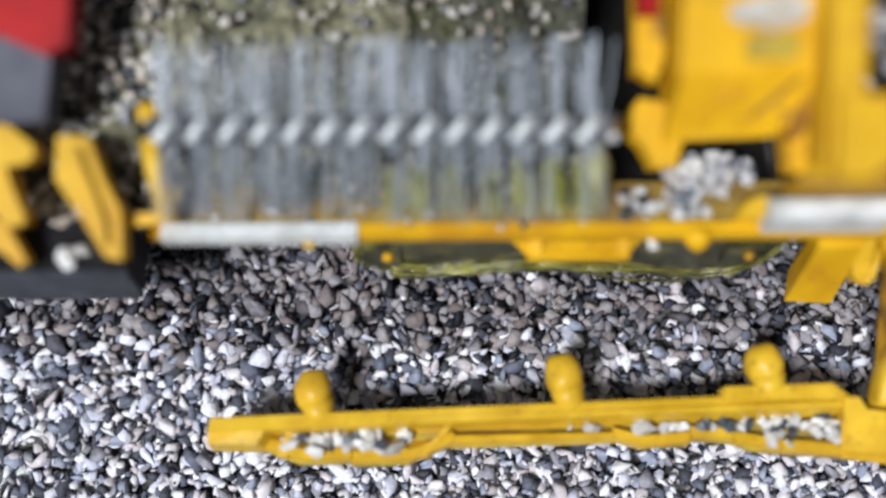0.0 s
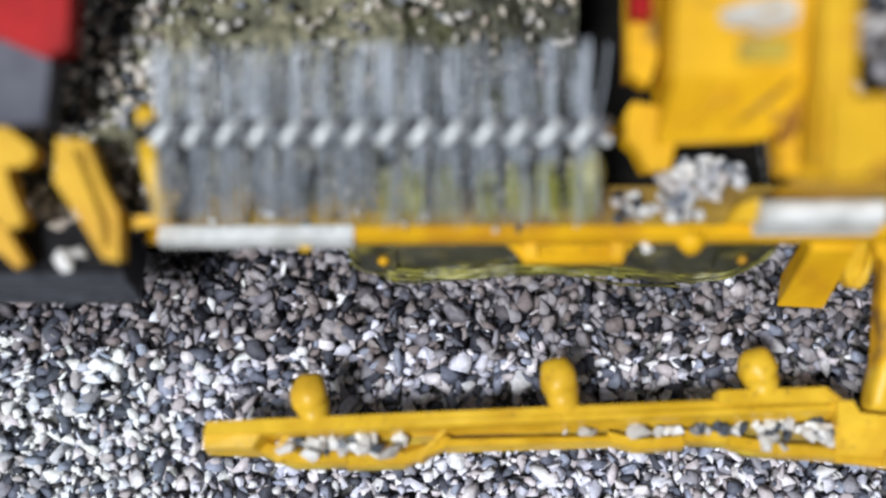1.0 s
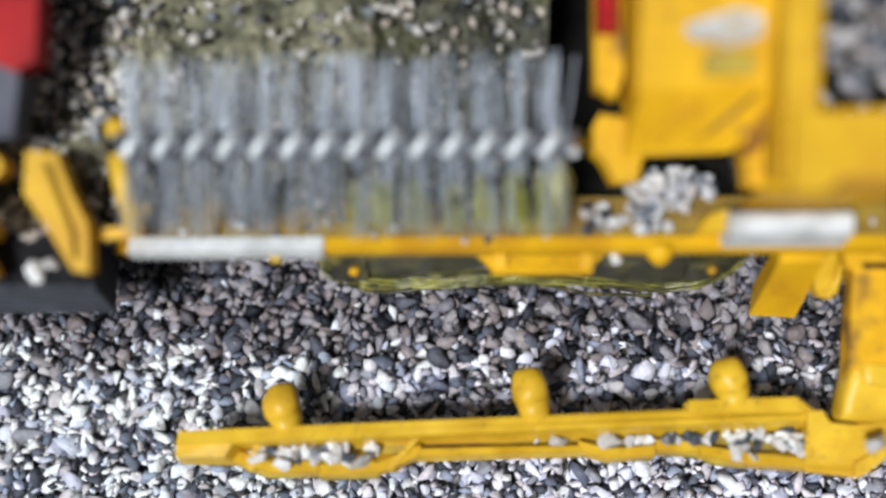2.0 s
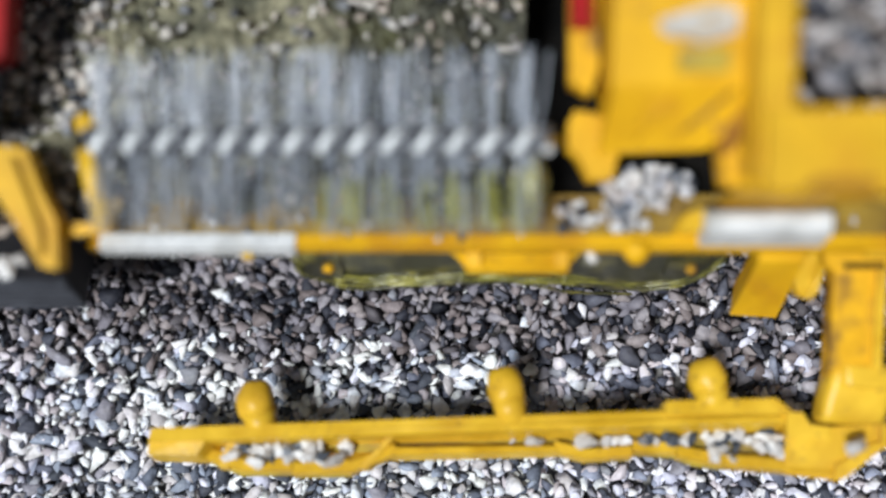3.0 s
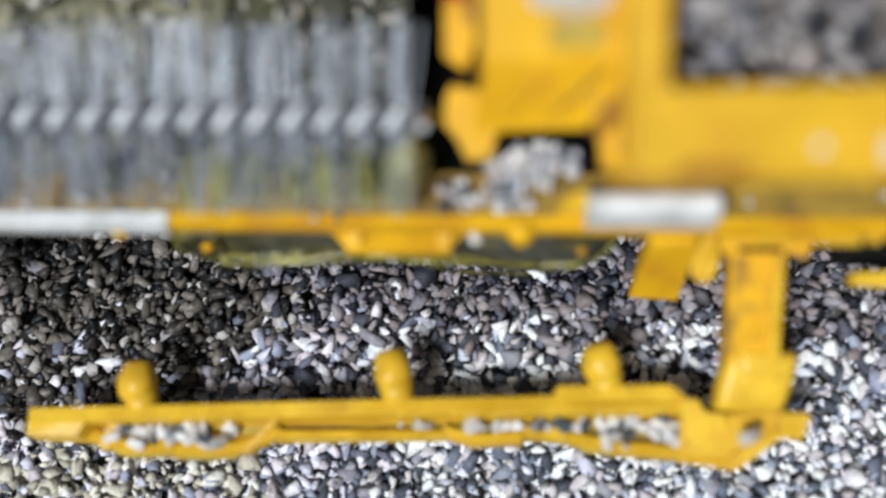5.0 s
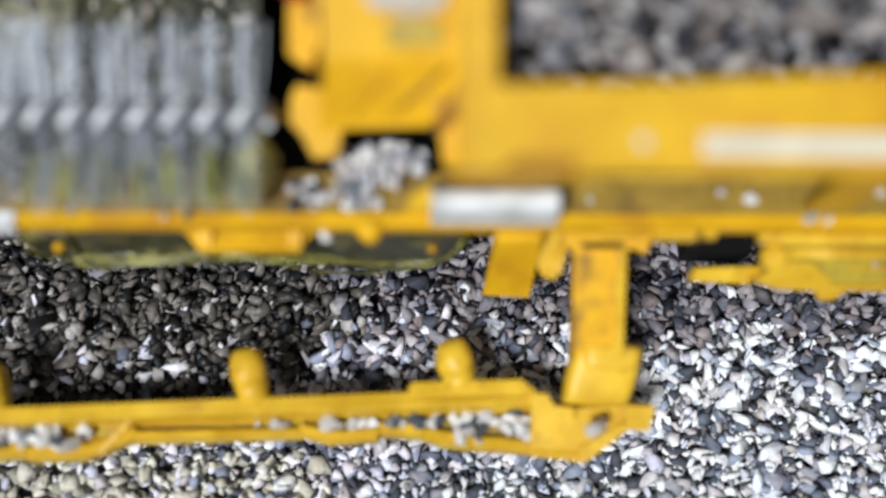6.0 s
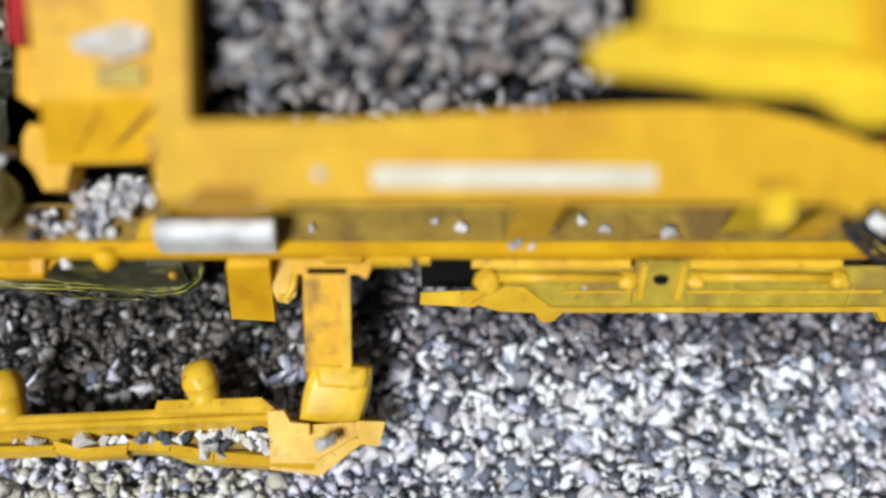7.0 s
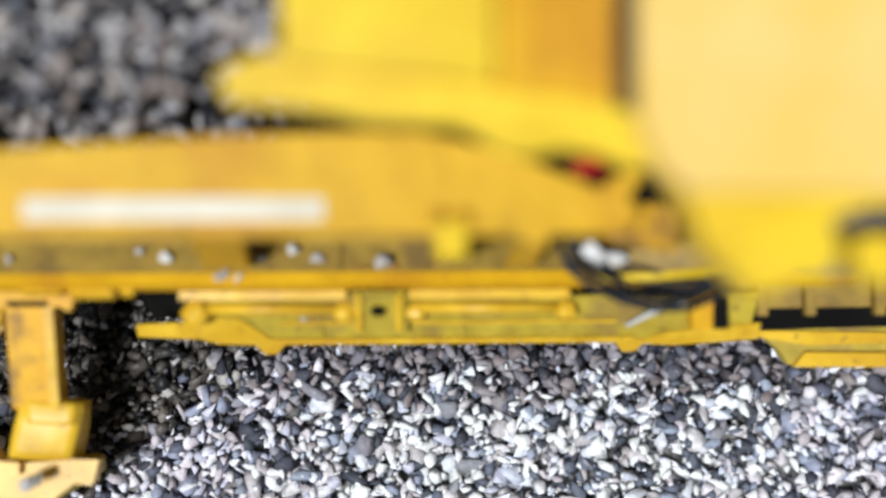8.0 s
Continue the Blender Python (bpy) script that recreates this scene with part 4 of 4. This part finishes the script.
def coupling_end():
    wagon = tagged(new("coupled_wagon"), "black ribbed wagon end with yellow levers and red knob", "rail vehicle")
    b = mpart("buffer_block", box(-40, -30.8, 2.5, 5.0, 2.3, 6.0, 0.2), BLACK, wagon, "black ribbed buffer block")
    for k in range(5):
        mpart("rib", box(-40, -30.7, 2.2, 2.6, 2.4 + 0.72 * k, 2.8 + 0.72 * k, 0.08), RIB, b)
    mpart("lever", slab([(-33.2, 10.6), (-31.8, 10.5), (-31.1, 8.6), (-30.35, 7.2), (-30.3, 4.95), (-31.05, 5.1), (-32.2, 7.0), (-33.3, 8.6)], 5.0, 6.3, 0.3), GIRDER, wagon, "yellow lever arm")
    mpart("lever_prong", slab([(-32.6, 10.0), (-32.2, 10.0), (-30.9, 6.6), (-30.9, 5.6), (-31.2, 5.7), (-31.6, 7.2)], 6.1, 6.7, 0.15), GIRDER, wagon)
    mpart("lever", slab([(-40, 11.6), (-35.9, 11.3), (-35.1, 10.9), (-34.2, 10.15), (-34.1, 9.7), (-34.5, 9.3), (-35.4, 9.2), (-35.2, 8.4), (-34.55, 6.9), (-34.7, 6.5), (-35.5, 6.5), (-36.4, 7.8), (-40, 9.4)], 5.2, 6.6, 0.3), GIRDER, wagon, "bent yellow lever arm")
    mpart("lever", slab([(-35.6, 6.5), (-34.7, 4.9), (-35.1, 4.65), (-35.8, 5.3), (-40, 7.0), (-40, 8.2)], 5.0, 6.0, 0.25), GIRDER, wagon)
    f = mpart("lever_fork", slab([(-30.8, 7.0), (-28.3, 7.2), (-28.3, 6.7), (-30.8, 6.4)], 4.0, 5.2, 0.12), ORANGE, wagon)
    mpart("hook", tube([tilt(-29.25, 10.5, 5.6), tilt(-29.0, 9.2, 5.4), tilt(-28.75, 8.0, 5.2), tilt(-28.65, 7.0, 4.8)], [0.42, 0.5, 0.45, 0.55], 10), YELLOW, f)
    mpart("hook_tip", ball(tilt(-29.25, 11.65, 5.6), (0.58, 0.5, 0.5), 0.2, 1), YELLOW, f)
    mpart("valve_body", slab([(-42, 11.05), (-35.3, 11.05), (-33.4, 11.15), (-33.1, 14.1), (-35.2, 15.0), (-42, 15.1)], 5.4, 7.2, 0.5), GREY, wagon, "grey valve body")
    mpart("valve_wheel", slab([(-42, 15.1), (-35.3, 14.9), (-33.1, 13.95), (-32.15, 14.4), (-32.05, 17.5), (-32.7, 20), (-42, 20)], 6.2, 7.8, 0.6), RED, wagon, "red valve knob")
    riders.append(wagon)


def single_stones():
    """Every loose stone on the machine is a thing of its own."""
    meshes = []
    for k, (v, f) in enumerate(SHARDS[:12]):
        me = bpy.data.meshes.new("stone")
        me.from_pydata([(q * MM).tolist() for q in v * np.array([1.1, 0.92, 0.75])], [], f.tolist())
        me.materials.append(STONE)
        meshes.append(me)
    rng = random.Random(21)

    def lay(x, y, z, r, label, group):
        ob = tagged(new("stone", rng.choice(meshes)), label, "stone", group)
        ob.scale = (r, r, r)
        if "heaped" in label and rng.random() < 0.75:
            ob.material_slots[0].link, ob.material_slots[0].material = "OBJECT", STONE_MIX
        if "black stone" in label:
            ob.material_slots[0].link, ob.material_slots[0].material = "OBJECT", STONE_DARK
        if "pale stone" in label or "white stone" in label:
            ob.material_slots[0].link, ob.material_slots[0].material = "OBJECT", STONE_PALE
        stones.append((ob, pose(x * MM, y * MM, (z + LIFT) * MM, rng.uniform(-35, 35), rng.uniform(-35, 35), rng.uniform(-170, 170))))

    def heap(n, x0, x1, y0, y1, z, a, b, label, group):
        for _ in range(n):
            lay(rng.uniform(x0, x1), rng.uniform(y0, y1), z + rng.uniform(-0.08, 0.2), rng.uniform(a, b), label, group)

    t, g = "small crushed stone lying in the yellow tray", "stones in the tray"
    heap(44, -24.0, -17.4, -4.5, -3.75, -1.15, 0.34, 0.58, t, g)
    p = "larger pale stone lying in the yellow tray"
    for x, y, z, r in ((-22.4, -4.65, -0.85, 0.66), (-18.3, -4.7, -0.8, 0.66), (-21.9, -4.3, -0.9, 0.5), (-8.4, -3.55, -1.1, 0.5), (-5.75, -3.7, -0.95, 0.72), (-4.7, -3.5, -1.1, 0.4),
                       (0.6, -4.25, -0.9, 0.55), (1.4, -4.3, -0.9, 0.4), (6.9, -4.1, 0.8, 0.6)):
        lay(x, y, z, r, p, g)
    lay(-9.5, -3.5, -1.4, 0.22, t, g)
    heap(16, -4.4, 0.4, -3.75, -3.2, -1.15, 0.3, 0.52, t, g)
    heap(30, 0.5, 3.8, -4.0, -3.0, -1.1, 0.32, 0.55, t, g)
    t, g = "pale crushed stone heaped beside the cab", "stones beside the cab"
    heap(40, -7.4, -3.4, 4.95, 6.2, 6.1, 0.24, 0.46, t, g)
    heap(44, -5.4, -1.4, 5.9, 7.6, 6.6, 0.26, 0.5, t, g)
    heap(22, -4.6, -1.2, 6.9, 8.0, 6.3, 0.26, 0.46, "dark crushed stone heaped under the cab front", g)
    t, g = "small black stone caught in the brush bristles", "stones in the brush"
    for _ in range(22):
        u, side = rng.uniform(-28.5, -8.5), rng.choice((-1, 1))
        lay(*tilt(u, 10.8 + side * rng.uniform(1.0, 3.9), rng.uniform(5.6, 6.6)), rng.uniform(0.16, 0.36), t, g)
    t, g = "single pale stone lying on the walkway strip", "stones on the walkway"
    for x, y, z, r in ((13.8, 5.55, 6.0, 0.42), (19.9, 5.9, 6.1, 0.42), (21.0, 5.3, 6.0, 0.38), (24.15, 4.95, 6.3, 0.55), (18.2, 5.5, 6.0, 0.36), (12.4, 5.8, 6.0, 0.3), (20.3, 3.25, 3.5, 0.45),
                       (34.0, 4.7, 8.1, 0.75), (35.0, 4.5, 7.8, 0.5), (30.8, 5.2, 6.0, 0.3), (16.4, 4.5, 6.0, 0.4), (17.2, 4.45, 6.0, 0.3), (6.3, 5.5, 6.0, 0.3)):
        lay(x, y, z, r, t, g)
    lay(-5.95, 3.95, 5.0, 0.4, "single pale stone stuck under the sill", "stones on the walkway")
    lay(-33.2, 3.0, 6.3, 0.75, "white stone lying on the black buffer block", "stones on the buffer")
    lay(-32.6, 3.4, 6.25, 0.45, "white stone lying on the black buffer block", "stones on the buffer")
    for _ in range(26):
        lay(rng.uniform(-29, -8), rng.uniform(4.5, 5.6), 6.0, rng.uniform(0.12, 0.28), "tiny stone chip caught along the sill", "chips on the sill")


side_tray()
arm()
sill()
bogie()
chassis()
bed()
brush()
cab()
girder()
platform()
cables()
hood()
hopper()
coupling_end()
single_stones()


def motions():
    rows = [(0.5 * k, pose(drive(0.5 * k), 0, 0)) for k in range(17)]
    for thing in (machine, *riders):
        walk(thing, rows)
    for ob, m in stones:
        walk(ob, [(0.5 * k, pose(drive(0.5 * k), 0, 0) @ m) for k in range(17)])


motions()
